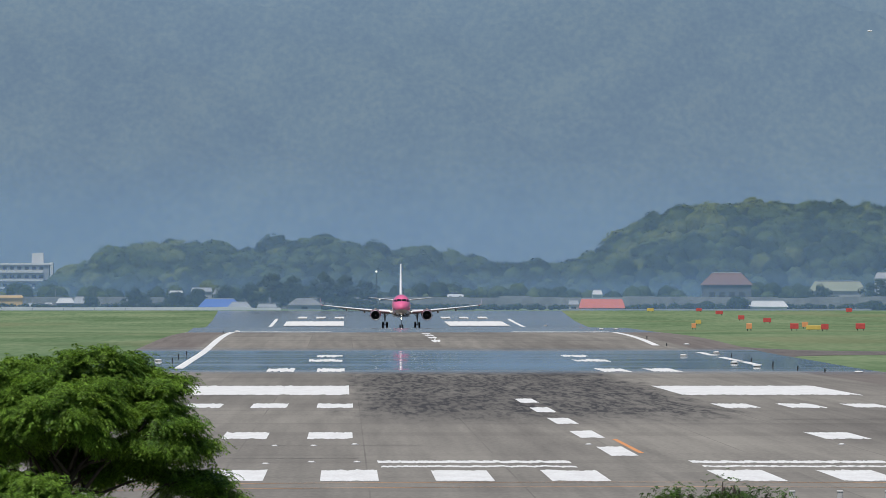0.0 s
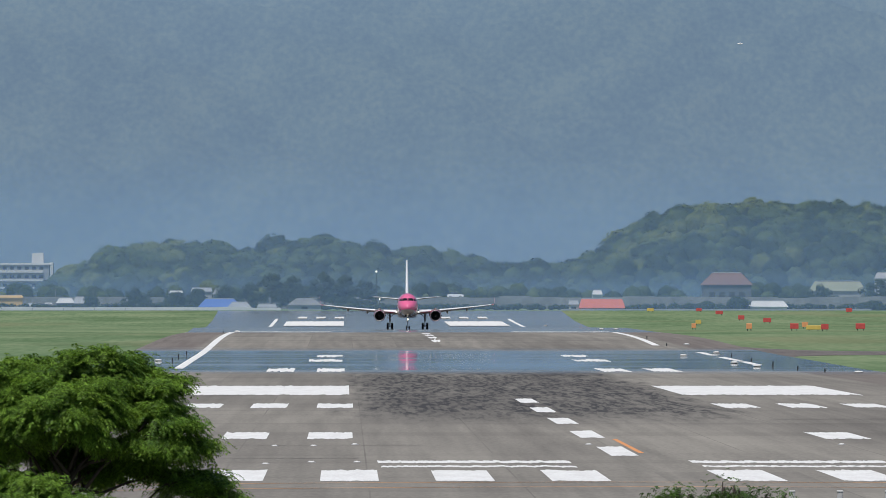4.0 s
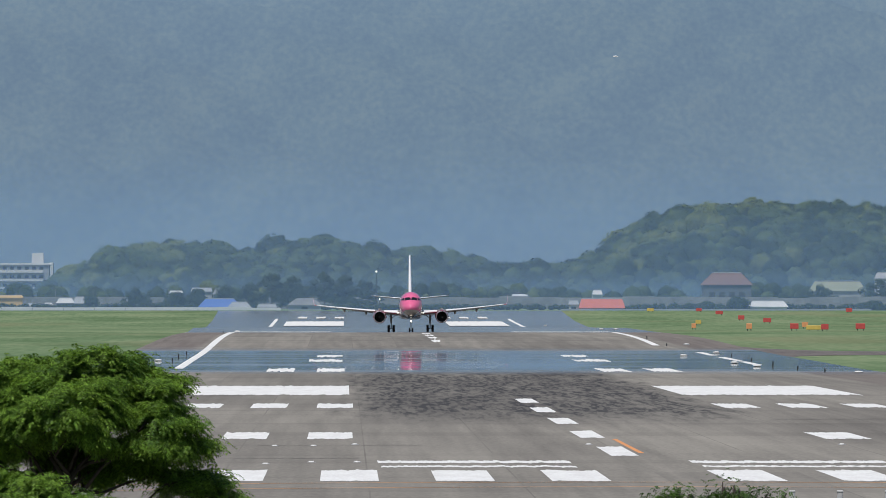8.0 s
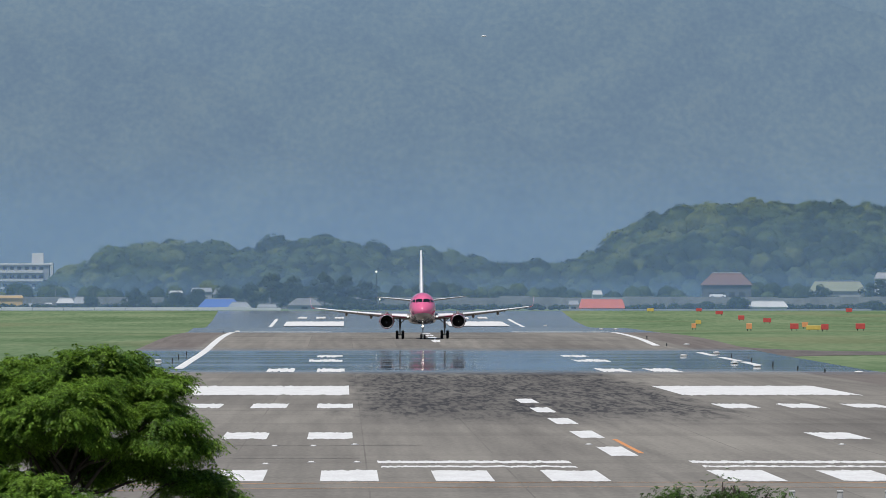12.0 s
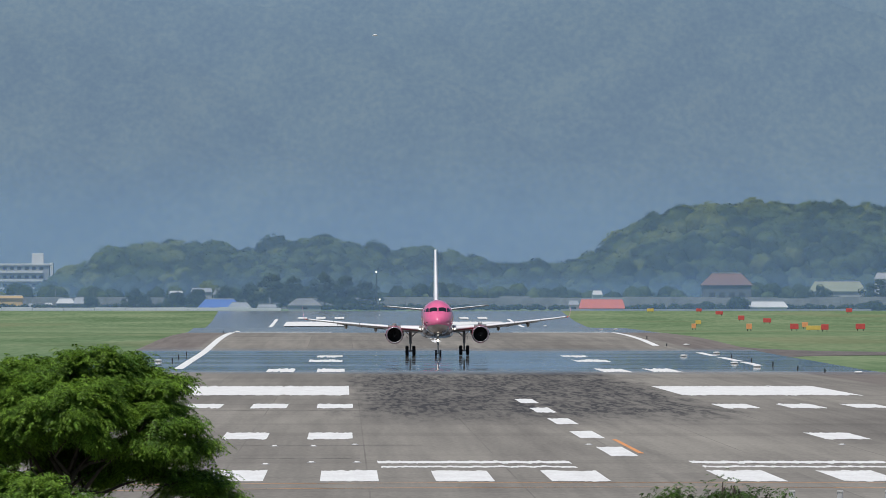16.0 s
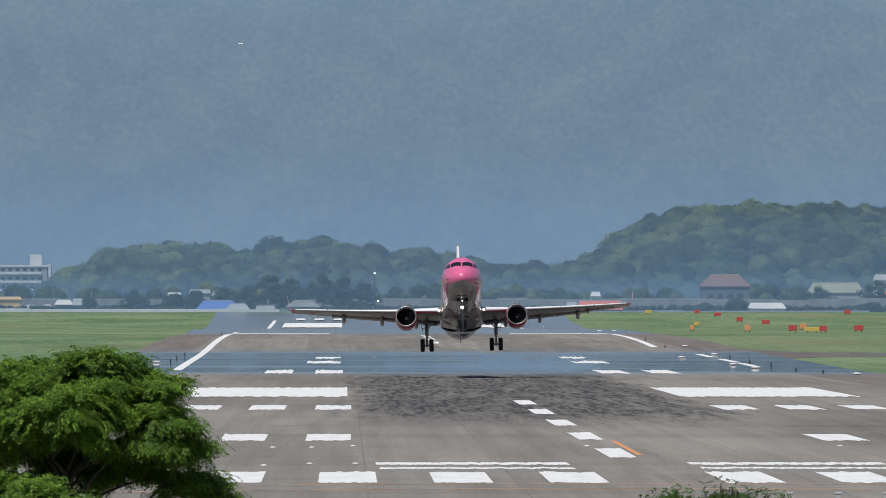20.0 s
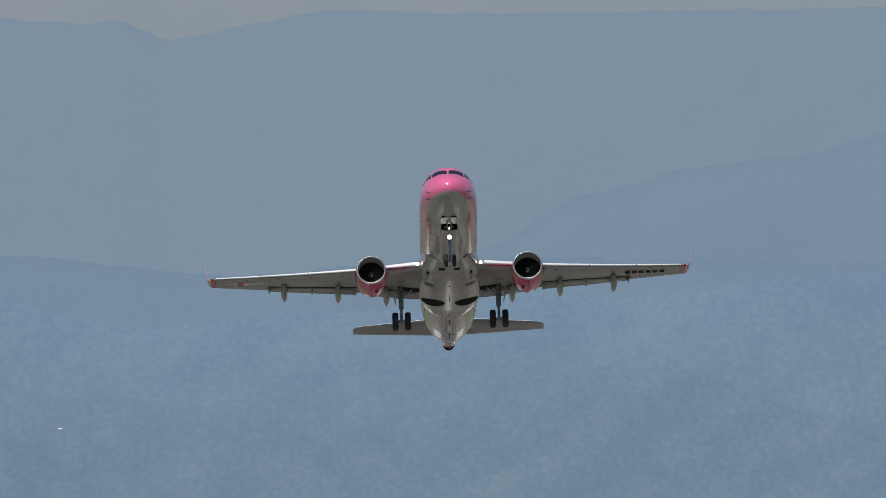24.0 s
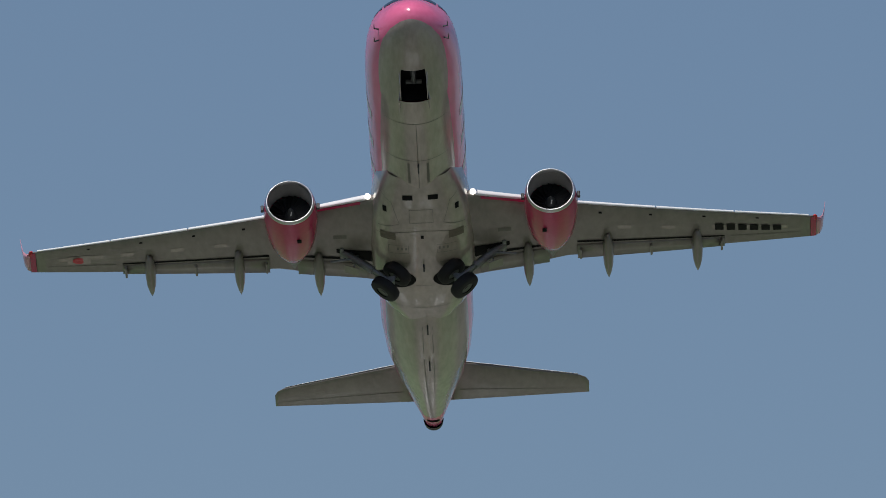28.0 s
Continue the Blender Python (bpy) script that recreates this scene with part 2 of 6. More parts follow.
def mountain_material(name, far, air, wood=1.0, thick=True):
    """Wooded slopes seen through kilometres of air: part forest colour, part haze painted in as emission."""
    m = bpy.data.materials.new(name)
    m.use_nodes = True
    nt = m.node_tree
    b = nt.nodes["Principled BSDF"]
    tc = nt.nodes.new("ShaderNodeTexCoord")
    v = tc.outputs["Object"]
    n1 = noise_fac(nt, v, 0.07, 5, (1, 0.05, 1.2))
    n2 = noise_fac(nt, v, 0.5, 5, (1.0, 0.06, 1.1))
    lean = nt.nodes.new("ShaderNodeMapping")
    lean.inputs["Rotation"].default_value = (0, radians(33), 0)
    nt.links.new(v, lean.inputs[0])
    # lit and shaded spurs painted in as lighter and darker forest
    spur_shade = noise_fac(nt, lean.outputs[0], 1.0, 4, (0.016, 0.002, 0.055))
    t = node_math(nt, "MULTIPLY_ADD", n1, 0.22, node_math(nt, "MULTIPLY_ADD", n2, 0.48, node_math(nt, "MULTIPLY", spur_shade, 0.3)))
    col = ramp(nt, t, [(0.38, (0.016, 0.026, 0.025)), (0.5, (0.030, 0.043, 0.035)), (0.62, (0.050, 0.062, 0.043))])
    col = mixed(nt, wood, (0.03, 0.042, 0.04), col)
    nt.links.new(col, b.inputs["Base Color"])
    b.inputs["Roughness"].default_value = 1.0
    b.inputs["Specular IOR Level"].default_value = 0.0
    # haze put in as emission, growing with distance up the slope
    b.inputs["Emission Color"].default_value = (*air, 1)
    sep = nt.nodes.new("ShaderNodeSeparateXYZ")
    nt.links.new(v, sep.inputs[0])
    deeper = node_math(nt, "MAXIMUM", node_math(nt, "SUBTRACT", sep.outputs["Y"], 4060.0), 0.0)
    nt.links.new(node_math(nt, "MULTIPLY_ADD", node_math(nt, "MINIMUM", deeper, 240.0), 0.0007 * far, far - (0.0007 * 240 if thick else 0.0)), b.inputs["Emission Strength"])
    return m


ASPHALT, GRASS = asphalt_material(), grass_material()
WHITE_PAINT = mat("road_paint_white", (0.86, 0.86, 0.84), 0.7, color2=(0.70, 0.69, 0.67), scale=0.5, fine=6, stretch=(3, 0.3, 1), spec=0.1)
TAR = mat("tar_joint", (0.19, 0.178, 0.168), 0.8, color2=(0.10, 0.094, 0.09), scale=0.5, spec=0.1)
TAXI_ASPHALT = mat("taxiway_asphalt", (0.20, 0.18, 0.168), 0.8, color2=(0.125, 0.112, 0.108), scale=0.3, fine=8, stretch=(1, 0.1, 1), spec=0.05)
ORANGE_PAINT = mat("road_paint_orange", (0.80, 0.37, 0.16), 0.7, color2=(0.62, 0.27, 0.11), scale=0.6, spec=0.1)
FAINT_PAINT = mat("road_paint_faded", (0.62, 0.34, 0.17), 0.8, color2=(0.42, 0.26, 0.16), scale=0.6, spec=0.1)

# ---------------- mesh helpers ----------------


def mesh_object(name, verts, faces, material, parent=None, label="", smooth=True):
    me = bpy.data.meshes.new(name)
    me.from_pydata([tuple(p) for p in verts], [], faces)
    me.update()
    if smooth:
        me.polygons.foreach_set("use_smooth", [True] * len(me.polygons))
    me.materials.append(material)
    ob = new(name, me)
    if parent:
        ob.parent = parent
    if label:
        tagged(ob, label)
    return ob


def part(name, bm, material, parent, label="", smooth=False):
    me = bpy.data.meshes.new(name)
    bm.normal_update()
    bm.to_mesh(me)
    bm.free()
    if smooth:
        me.polygons.foreach_set("use_smooth", [True] * len(me.polygons))
    me.materials.append(material)
    ob = new(name, me)
    if parent:
        ob.parent = parent
    if label:
        tagged(ob, label)
    return ob


def thing(name, label, category, m=None, group="", kind=""):
    ob = tagged(new(name), label, category, group, kind)
    ob.matrix_basis = m or Matrix()
    return ob


def add_box(bm, size, m=None, bevel=0.0):
    r = bmesh.ops.create_cube(bm, size=1.0, matrix=(m or Matrix()) @ Matrix.Diagonal((*size, 1)))
    if bevel:
        vs = set(r["verts"])
        bmesh.ops.bevel(bm, geom=[e for e in bm.edges if e.verts[0] in vs and e.verts[1] in vs], offset=bevel, segments=1, affect="EDGES")
    return bm


def box_bm(size, m=None, bevel=0.0):
    return add_box(bmesh.new(), size, m, bevel)


def add_rod(bm, a, b, r, r2=None, seg=10):
    a, b = Vector(a), Vector(b)
    d = b - a
    m = Matrix.Translation((a + b) / 2) @ d.to_track_quat("Z", "Y").to_matrix().to_4x4()
    bmesh.ops.create_cone(bm, cap_ends=True, segments=seg, radius1=r, radius2=r if r2 is None else r2, depth=d.length, matrix=m)
    return bm


def loft(rings, cap=True, closed=True):
    """Vertices and faces of a skin over rings of equal length."""
    n = len(rings[0])
    verts = [p for ring in rings for p in ring]
    faces = []
    for i in range(len(rings) - 1):
        for j in range(n if closed else n - 1):
            k = (j + 1) % n
            faces.append((i * n + j, i * n + k, (i + 1) * n + k, (i + 1) * n + j))
    if cap:
        faces.append(tuple(range(n - 1, -1, -1)))
        faces.append(tuple(range((len(rings) - 1) * n, len(rings) * n)))
    return verts, faces


def lathe(profile, seg=32, center=(0, 0, 0)):
    """Rings round the Y axis from (radius, y) pairs."""
    cx, cy, cz = center
    return [[(cx + r * math.cos(2 * math.pi * j / seg), cy + y, cz + r * math.sin(2 * math.pi * j / seg)) for j in range(seg)] for r, y in profile]


def lerp_table(x, xs, ys):
    return float(np.interp(x, xs, ys))


# ---------------- ground ----------------
PROFILE_Y = (-600, 1060, 1140, 1223, 1288, 1351, 1472, 1558, 1640, 1700, 1850, 2070, 2300, 2550, 2760, 3000, 3300, 5200)
PROFILE_Z = (0, 0, 0.17, 0.30, 0.42, 0.64, 1.14, 1.34, 1.40, 1.40, 1.34, 1.2, 0.7, 0.25, 1.2, 3.2, 3.6, 6)


def ground_z(y):
    return sum(lerp_table(y + k, PROFILE_Y, PROFILE_Z) for k in (-30, -15, 0, 15, 30)) / 5


def strip(name, x0, x1, y0, y1, dz, material, parent=None, label="", step=15.0, skew=0.0, cols=1, ragged=0.0):
    n = max(1, math.ceil((y1 - y0) / step))
    verts, faces = [], []
    for i in range(n + 1):
        y = y0 + (y1 - y0) * i / n
        for c in range(cols + 1):
            x = x0 + (x1 - x0) * c / cols + skew * i / n
            yy = y + ragged * y * y / 130400 * (noise.noise((x * 2.6, y * 0.02, 4.0)) + 0.7 * noise.noise((x * 7.0, y * 0.02, 8.0)) + 1.1 * noise.noise((x * 23.0, y * 0.02, 15.0)))
            verts.append((x, yy, ground_z(yy) + dz))
    for i in range(n):
        for c in range(cols):
            a = i * (cols + 1) + c
            faces.append((a, a + 1, a + cols + 2, a + cols + 1))
    return mesh_object(name, verts, faces, material, parent, label)


def build_ground():
    ys = sorted(set([-600, -200, 200, 371] + list(range(400, 3400, 20)) + [3600, 4000, 4600, 4990]))
    xs = [-4500, -1500, -500, -200, -80, -24.8, 10, 45.2, 80, 200, 500, 1500, 4500]
    verts = [(x, y, ground_z(y)) for y in ys for x in xs]
    w = len(xs)
    faces = [(i * w + j, i * w + j + 1, (i + 1) * w + j + 1, (i + 1) * w + j) for i in range(len(ys) - 1) for j in range(w - 1)]
    g = mesh_object("ground", verts, faces, GRASS)
    tagged(g, "mown green airfield grass, slightly yellowed in patches", "grass", kind="structure")
    verts, faces = [], []
    for y in range(340, 3000, 15):
        half = lerp_table(y, (340, 1000, 1720, 2300, 3000), (33, 32, 31, 36.5, 39.5))
        verts += [(XC + half * k / 4, y, ground_z(y) + 0.03) for k in range(-4, 5)]
    for i in range(len(verts) // 9 - 1):
        faces += [(9 * i + k, 9 * i + k + 1, 9 * i + k + 10, 9 * i + k + 9) for k in range(8)]
    rw = mesh_object("runway", verts, faces, ASPHALT)
    tagged(rw, "worn grey asphalt runway with rubber marks and a gentle dip", "runway", kind="structure")
    # a taxiway that leaves with flared corners
    verts, faces = [], []
    for x, y0, y1 in ((XC + 30.6, 1205, 1400), (XC + 31.6, 1217, 1366), (XC + 33, 1232, 1345), (XC + 36, 1243, 1322), (XC + 40, 1248, 1308), (XC + 45, 1250, 1302), (420, 1250, 1300)):
        verts += [(x, y0 + (y1 - y0) * k / 6, ground_z(y0 + (y1 - y0) * k / 6) + 0.025) for k in range(7)]
    for i in range(6):
        faces += [(7 * i + k, 7 * i + 7 + k, 7 * i + 8 + k, 7 * i + k + 1) for k in range(6)]
    tw = mesh_object("taxiway", verts, faces, TAXI_ASPHALT)
    tagged(tw, "grey asphalt taxiway leaving the runway", "taxiway", kind="structure")


build_ground()


def build_markings():
    """White paint of the runway, each bar a piece of its own."""
    dz = 0.036
    mk = thing("runway_marking", "white painted runway markings on worn asphalt", "marking", kind="structure")
    def bar(name, a, b, y0, y1):
        strip(name, min(a, b), max(a, b), y0, y1, dz if y0 < 2500 else 0.15, WHITE_PAINT, mk, cols=max(6, int(abs(b - a) * (14 if y0 < 2500 else 5))), ragged=1.1 if y0 < 1500 else 0.1)
    for side in (-1, 1):
        for i in range(6):
            c = XC + side * (2.75 + 3.62 * i)
            bar("threshold_bar", c - 0.92, c + 0.92, 404.5, 430)
        for y0, y1, n, w, pitch, inner, shift in ((527, 553, 3, 1.85, 3.5, 9.6, -0.22), (679, 706, 3, 1.9, 3.48, 9.72, 0), (1020, 1064, 2, 2.2, 4.0, 10.2, 0), (1150, 1178, 1, 3.0, 3.5, 10.4, 0), (1222, 1246, 1, 2.4, 3.5, 10.4, 0)):
            for i in range(n):
                a = XC + shift + side * (inner + pitch * i)
                bar("touchdown_bar", a, a + side * w, y0, y1)
        a = XC + side * 9.9
        bar("aiming_point", a, a + side * 10.6, 771, 852)
        a = XC + side * 10.5
        bar("aiming_point", a, a + side * 12, 2580, 2720)
        for i in range(3):
            a = XC + side * (11.5 + 4 * i)
            bar("touchdown_bar", a - 1, a + 1, 2800, 2835)
        near = ((1105, 1150, 25, 25), (1160, 1215, 25, 25), (1240, 1290, 25, 25), (1385, 1705, 23, 25)) if side > 0 else ((1062, 1705, 23.8, 25),)
        for y0, y1, o0, o1 in near + ((2560, 2800, 25, 25),):
            strip("side_stripe", XC + side * o0 - 0.38, XC + side * o0 + 0.38, y0, y1, dz, WHITE_PAINT, mk, cols=2, skew=side * (o1 - o0))
        # second line across the crest
        bar("cross_line", XC + side * 12, XC + side * 25, 1716, 1740)
    for k in (0, 1, 2, 3, 4, 16, 17, 18, 19):
        y = 470 + 60.6 * k
        strip("centre_dash", XC - 0.5, XC + 0.5, y, y + 29, dz, WHITE_PAINT, mk, cols=14, ragged=0.8)
    # foreshortened designator strokes behind the threshold bars
    for x0, x1 in ((1.2, 7.8), (12.1, 18.8)):
        bar("designator_stroke", x0, x1, 438, 442)
        bar("designator_stroke", x0 - 0.1, x1, 449, 455.5)
    jn = thing("pavement_joint", "thin dark tar joints in the asphalt", "joint", kind="structure")
    for x0, x1, y0 in ((-9, 3, 503.5), (-9, 0.5, 462), (-12, 4, 664), (20, 30, 612)):
        strip("cross_joint", x0, x1, y0, y0 + 0.55, 0.034, TAR, jn, cols=40, ragged=0.6)
    tl = thing("taxi_line", "thin faded orange taxi guide lines on asphalt", "marking", kind="structure")
    strip("lead_line", XC + 0.68, XC + 0.88, 478, 526, dz, ORANGE_PAINT, tl)
    for base_y, amp in ((402, -10), (392, -14)):
        verts, faces = [], []
        for i in range(61):
            u = i / 60
            x = -14 + 44 * u
            y = base_y + amp * abs(2 * u - 1.05) ** 2
            verts += [(x, y - 0.35, dz), (x, y + 0.35, dz)]
        for i in range(60):
            faces.append((2 * i, 2 * i + 2, 2 * i + 3, 2 * i + 1))
        mesh_object("curve_line", verts, faces, FAINT_PAINT, tl)


build_markings()

# ---------------- mountains and hills ----------------


def view_x(px, d):
    return (px - 612) / 23000 * d


def view_z(py, d):
    return CAM_Z + (531 - py) / 23000 * d


def ridge(name, label, foot, top, knots, material, relief, cells=(150, 26), seed=0, width=1500):
    """A long wooded mountain flank from its foot to its ridge line."""
    kx = [view_x(a, top) for a, _ in knots]
    kz = [view_z(b, top) for _, b in knots]
    nx, ny = cells
    verts, faces = [], []
    gz = ground_z(foot)
    fine = [-width + 2 * width * i / 40 for i in range(41) if abs(-width + 2 * width * i / 40) > 260]
    xs = sorted(fine + [-250 + 500 * i / nx for i in range(nx + 1)])
    for j in range(ny + 6):
        v = j / ny
        for x in xs:
            h = lerp_table(x, kx, kz) + 2.5 * noise.noise((x * 0.02, seed, 3.0)) * relief + 1.5 * noise.noise((x * 0.09, seed, 9.0)) + 0.9 * noise.noise((x * 0.33, seed, 1.0))
            if abs(x) > 250:
                h += 30 * noise.noise((x * 0.004, seed, 5.0))
            prof = v ** 0.9 if v <= 1 else 1 - (v - 1) * 1.4
            y = foot + (top - foot) * v
            r = relief * 16 * noise.fractal((x * 0.012 + 0.004 * y, y * 0.006 + seed, seed), 0.9, 2.0, 4) * math.sin(min(1, v) * math.pi)
            y2 = y + relief * 60 * noise.noise((x * 0.011, v * 2.2, seed + 7.0)) * math.sin(min(1, v) * math.pi)
            verts.append((x, y2, gz - 2 + (h - gz) * prof + r))
    w = len(xs)
    for j in range(ny + 5):
        for i in range(w - 1):
            faces.append((j * w + i, j * w + i + 1, (j + 1) * w + i + 1, (j + 1) * w + i))
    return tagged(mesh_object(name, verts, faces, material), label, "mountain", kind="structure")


def build_mountains():
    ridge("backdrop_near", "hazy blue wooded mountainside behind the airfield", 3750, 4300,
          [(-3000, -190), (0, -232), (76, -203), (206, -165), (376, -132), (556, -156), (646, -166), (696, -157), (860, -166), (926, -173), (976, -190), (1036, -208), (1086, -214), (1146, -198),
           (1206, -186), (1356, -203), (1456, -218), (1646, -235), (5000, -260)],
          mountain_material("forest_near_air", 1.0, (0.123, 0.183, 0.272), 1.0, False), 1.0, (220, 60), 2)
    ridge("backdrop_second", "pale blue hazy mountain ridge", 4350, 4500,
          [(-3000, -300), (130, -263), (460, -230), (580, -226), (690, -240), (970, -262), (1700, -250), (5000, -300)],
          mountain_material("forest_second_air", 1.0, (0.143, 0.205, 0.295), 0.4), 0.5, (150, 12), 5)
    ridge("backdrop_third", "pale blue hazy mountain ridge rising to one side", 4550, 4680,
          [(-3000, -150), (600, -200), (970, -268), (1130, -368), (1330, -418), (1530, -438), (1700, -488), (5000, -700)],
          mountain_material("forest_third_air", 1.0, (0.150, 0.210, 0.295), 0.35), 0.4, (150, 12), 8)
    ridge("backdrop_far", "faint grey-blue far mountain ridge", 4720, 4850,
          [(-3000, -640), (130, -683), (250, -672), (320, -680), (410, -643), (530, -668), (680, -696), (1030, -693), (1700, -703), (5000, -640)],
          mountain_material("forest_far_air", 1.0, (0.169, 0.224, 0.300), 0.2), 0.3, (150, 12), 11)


build_mountains()


def haze_material():
    """Bluish summer haze painted on an upright sheet: mostly clear, thinning with height."""
    m = bpy.data.materials.new("summer_haze")
    m.use_nodes = True
    nt = m.node_tree
    nt.nodes.remove(nt.nodes["Principled BSDF"])
    tc, sep = nt.nodes.new("ShaderNodeTexCoord"), nt.nodes.new("ShaderNodeSeparateXYZ")
    nt.links.new(tc.outputs["Object"], sep.inputs[0])
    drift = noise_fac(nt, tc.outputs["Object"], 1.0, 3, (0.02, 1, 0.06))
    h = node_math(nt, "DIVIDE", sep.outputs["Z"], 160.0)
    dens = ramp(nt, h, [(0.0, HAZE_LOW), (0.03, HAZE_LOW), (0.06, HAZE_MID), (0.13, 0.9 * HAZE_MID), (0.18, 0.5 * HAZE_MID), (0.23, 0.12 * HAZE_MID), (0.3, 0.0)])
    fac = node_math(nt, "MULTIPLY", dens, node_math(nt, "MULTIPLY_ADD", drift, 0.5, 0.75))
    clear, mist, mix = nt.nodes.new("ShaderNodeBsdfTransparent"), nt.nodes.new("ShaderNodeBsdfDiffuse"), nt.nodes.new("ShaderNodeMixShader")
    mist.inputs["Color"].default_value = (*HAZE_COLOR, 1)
    nt.links.new(fac, mix.inputs[0])
    nt.links.new(clear.outputs[0], mix.inputs[1])
    nt.links.new(mist.outputs[0], mix.inputs[2])
    nt.links.new(mix.outputs[0], nt.nodes["Material Output"].inputs["Surface"])
    return m


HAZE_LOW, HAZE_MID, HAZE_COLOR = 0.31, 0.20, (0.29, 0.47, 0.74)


def build_haze():
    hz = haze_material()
    # two upright see-through sheets stand in for the haze in the air
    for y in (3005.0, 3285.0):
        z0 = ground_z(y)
        ob = mesh_object("haze_sheet", [(-900, 0, 0), (900, 0, 0), (900, 0, 160), (-900, 0, 160)], [(0, 1, 2, 3)], hz)
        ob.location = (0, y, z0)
        tagged(ob, "see-through sheet painted as bluish summer haze over the far field edge", "haze", kind="structure")


build_haze()

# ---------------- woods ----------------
# lighter and darker crown copies paint in clump shading; dark also colours hedges
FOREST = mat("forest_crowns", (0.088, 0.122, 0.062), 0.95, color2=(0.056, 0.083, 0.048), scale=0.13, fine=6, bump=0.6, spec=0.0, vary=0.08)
FOREST_LIT = mat("forest_crowns_lit", (0.138, 0.168, 0.070), 0.95, color2=(0.088, 0.114, 0.055), scale=0.13, fine=6, bump=0.6, spec=0.0, vary=0.08)
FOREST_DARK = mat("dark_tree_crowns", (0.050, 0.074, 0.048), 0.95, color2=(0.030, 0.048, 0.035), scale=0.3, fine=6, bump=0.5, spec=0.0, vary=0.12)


def unit_ico(sub):
    bm = bmesh.new()
    bmesh.ops.create_icosphere(bm, subdivisions=sub, radius=1.0)
    v = np.array([p.co[:] for p in bm.verts])
    f = [tuple(q.index for q in fc.verts) for fc in bm.faces]
    bm.free()
    return v, f


ICO1, ICO2 = unit_ico(1), unit_ico(2)


def lumpy(ico, center, radii, seed, rough=0.35, freq=2.2):
    v, f = ico
    out = []
    for p in v:
        q = Vector(p) * freq + Vector((seed * 3.1, seed * 1.7, seed))
        k = 1 + rough * noise.noise(q) + rough * 0.6 * noise.noise(q * 2.3)
        out.append((center[0] + p[0] * radii[0] * k, center[1] + p[1] * radii[1] * k, center[2] + p[2] * radii[2] * k))
    return out, f


class Pile:
    """Collects many small meshes into one."""

    def __init__(self):
        self.v, self.f = [], []

    def add(self, v, f):
        n = len(self.v)
        self.v += list(v)
        self.f += [tuple(i + n for i in q) for q in f]


def leaf_shell(center, r, n, rng, size=1.0):
    """Small leaf-clump quads over the upper shell of a crown, as an array (n, 4, 3)."""
    d = rng.normal(size=(n, 3))
    d[:, 2] = np.abs(d[:, 2]) * 1.1 - 0.35
    d[:, 1] = -np.abs(d[:, 1])
    d /= np.linalg.norm(d, axis=1)[:, None]
    rad = r * (0.89 + 0.11 * rng.random((n, 1)))
    p = np.array(center) + d * rad
    nrm = d + 0.26 * rng.normal(size=(n, 3))
    nrm /= np.linalg.norm(nrm, axis=1)[:, None]
    a = np.cross(nrm, rng.normal(size=(n, 3)))
    a /= np.linalg.norm(a, axis=1)[:, None]
    b = np.cross(nrm, a)
    s = r * size * (0.06 + 0.08 * rng.random((n, 1)))
    return np.stack([p - a * s, p - b * s * 0.7, p + a * s, p + b * s * 0.7], axis=1)


def quad_object(name, arrays, material, parent=None, label=""):
    v = np.concatenate(arrays).reshape(-1, 3).astype(np.float32)
    n = len(v) // 4
    me = bpy.data.meshes.new(name)
    me.vertices.add(4 * n)
    me.vertices.foreach_set("co", v.ravel())
    me.loops.add(4 * n)
    me.loops.foreach_set("vertex_index", np.arange(4 * n, dtype=np.int32))
    me.polygons.add(n)
    me.polygons.foreach_set("loop_start", np.arange(0, 4 * n, 4, dtype=np.int32))
    me.update(calc_edges=True)
    me.materials.append(material)
    ob = new(name, me)
    if parent:
        ob.parent = parent
    return tagged(ob, label) if label else ob


HILL_X = (-700, -60, 40, 100, 150, 250, 330, 430, 520, 570, 620, 690, 740, 800, 900, 990, 1050, 1090, 1130, 1200, 1300, 1400, 1500, 1620, 1900, 2600)
HILL_Y = (502, 502, 503, 496, 460, 420, 422, 432, 414, 406, 418, 438, 434, 450, 460, 458, 437, 402, 377, 355, 349, 354, 351, 350, 380, 480)


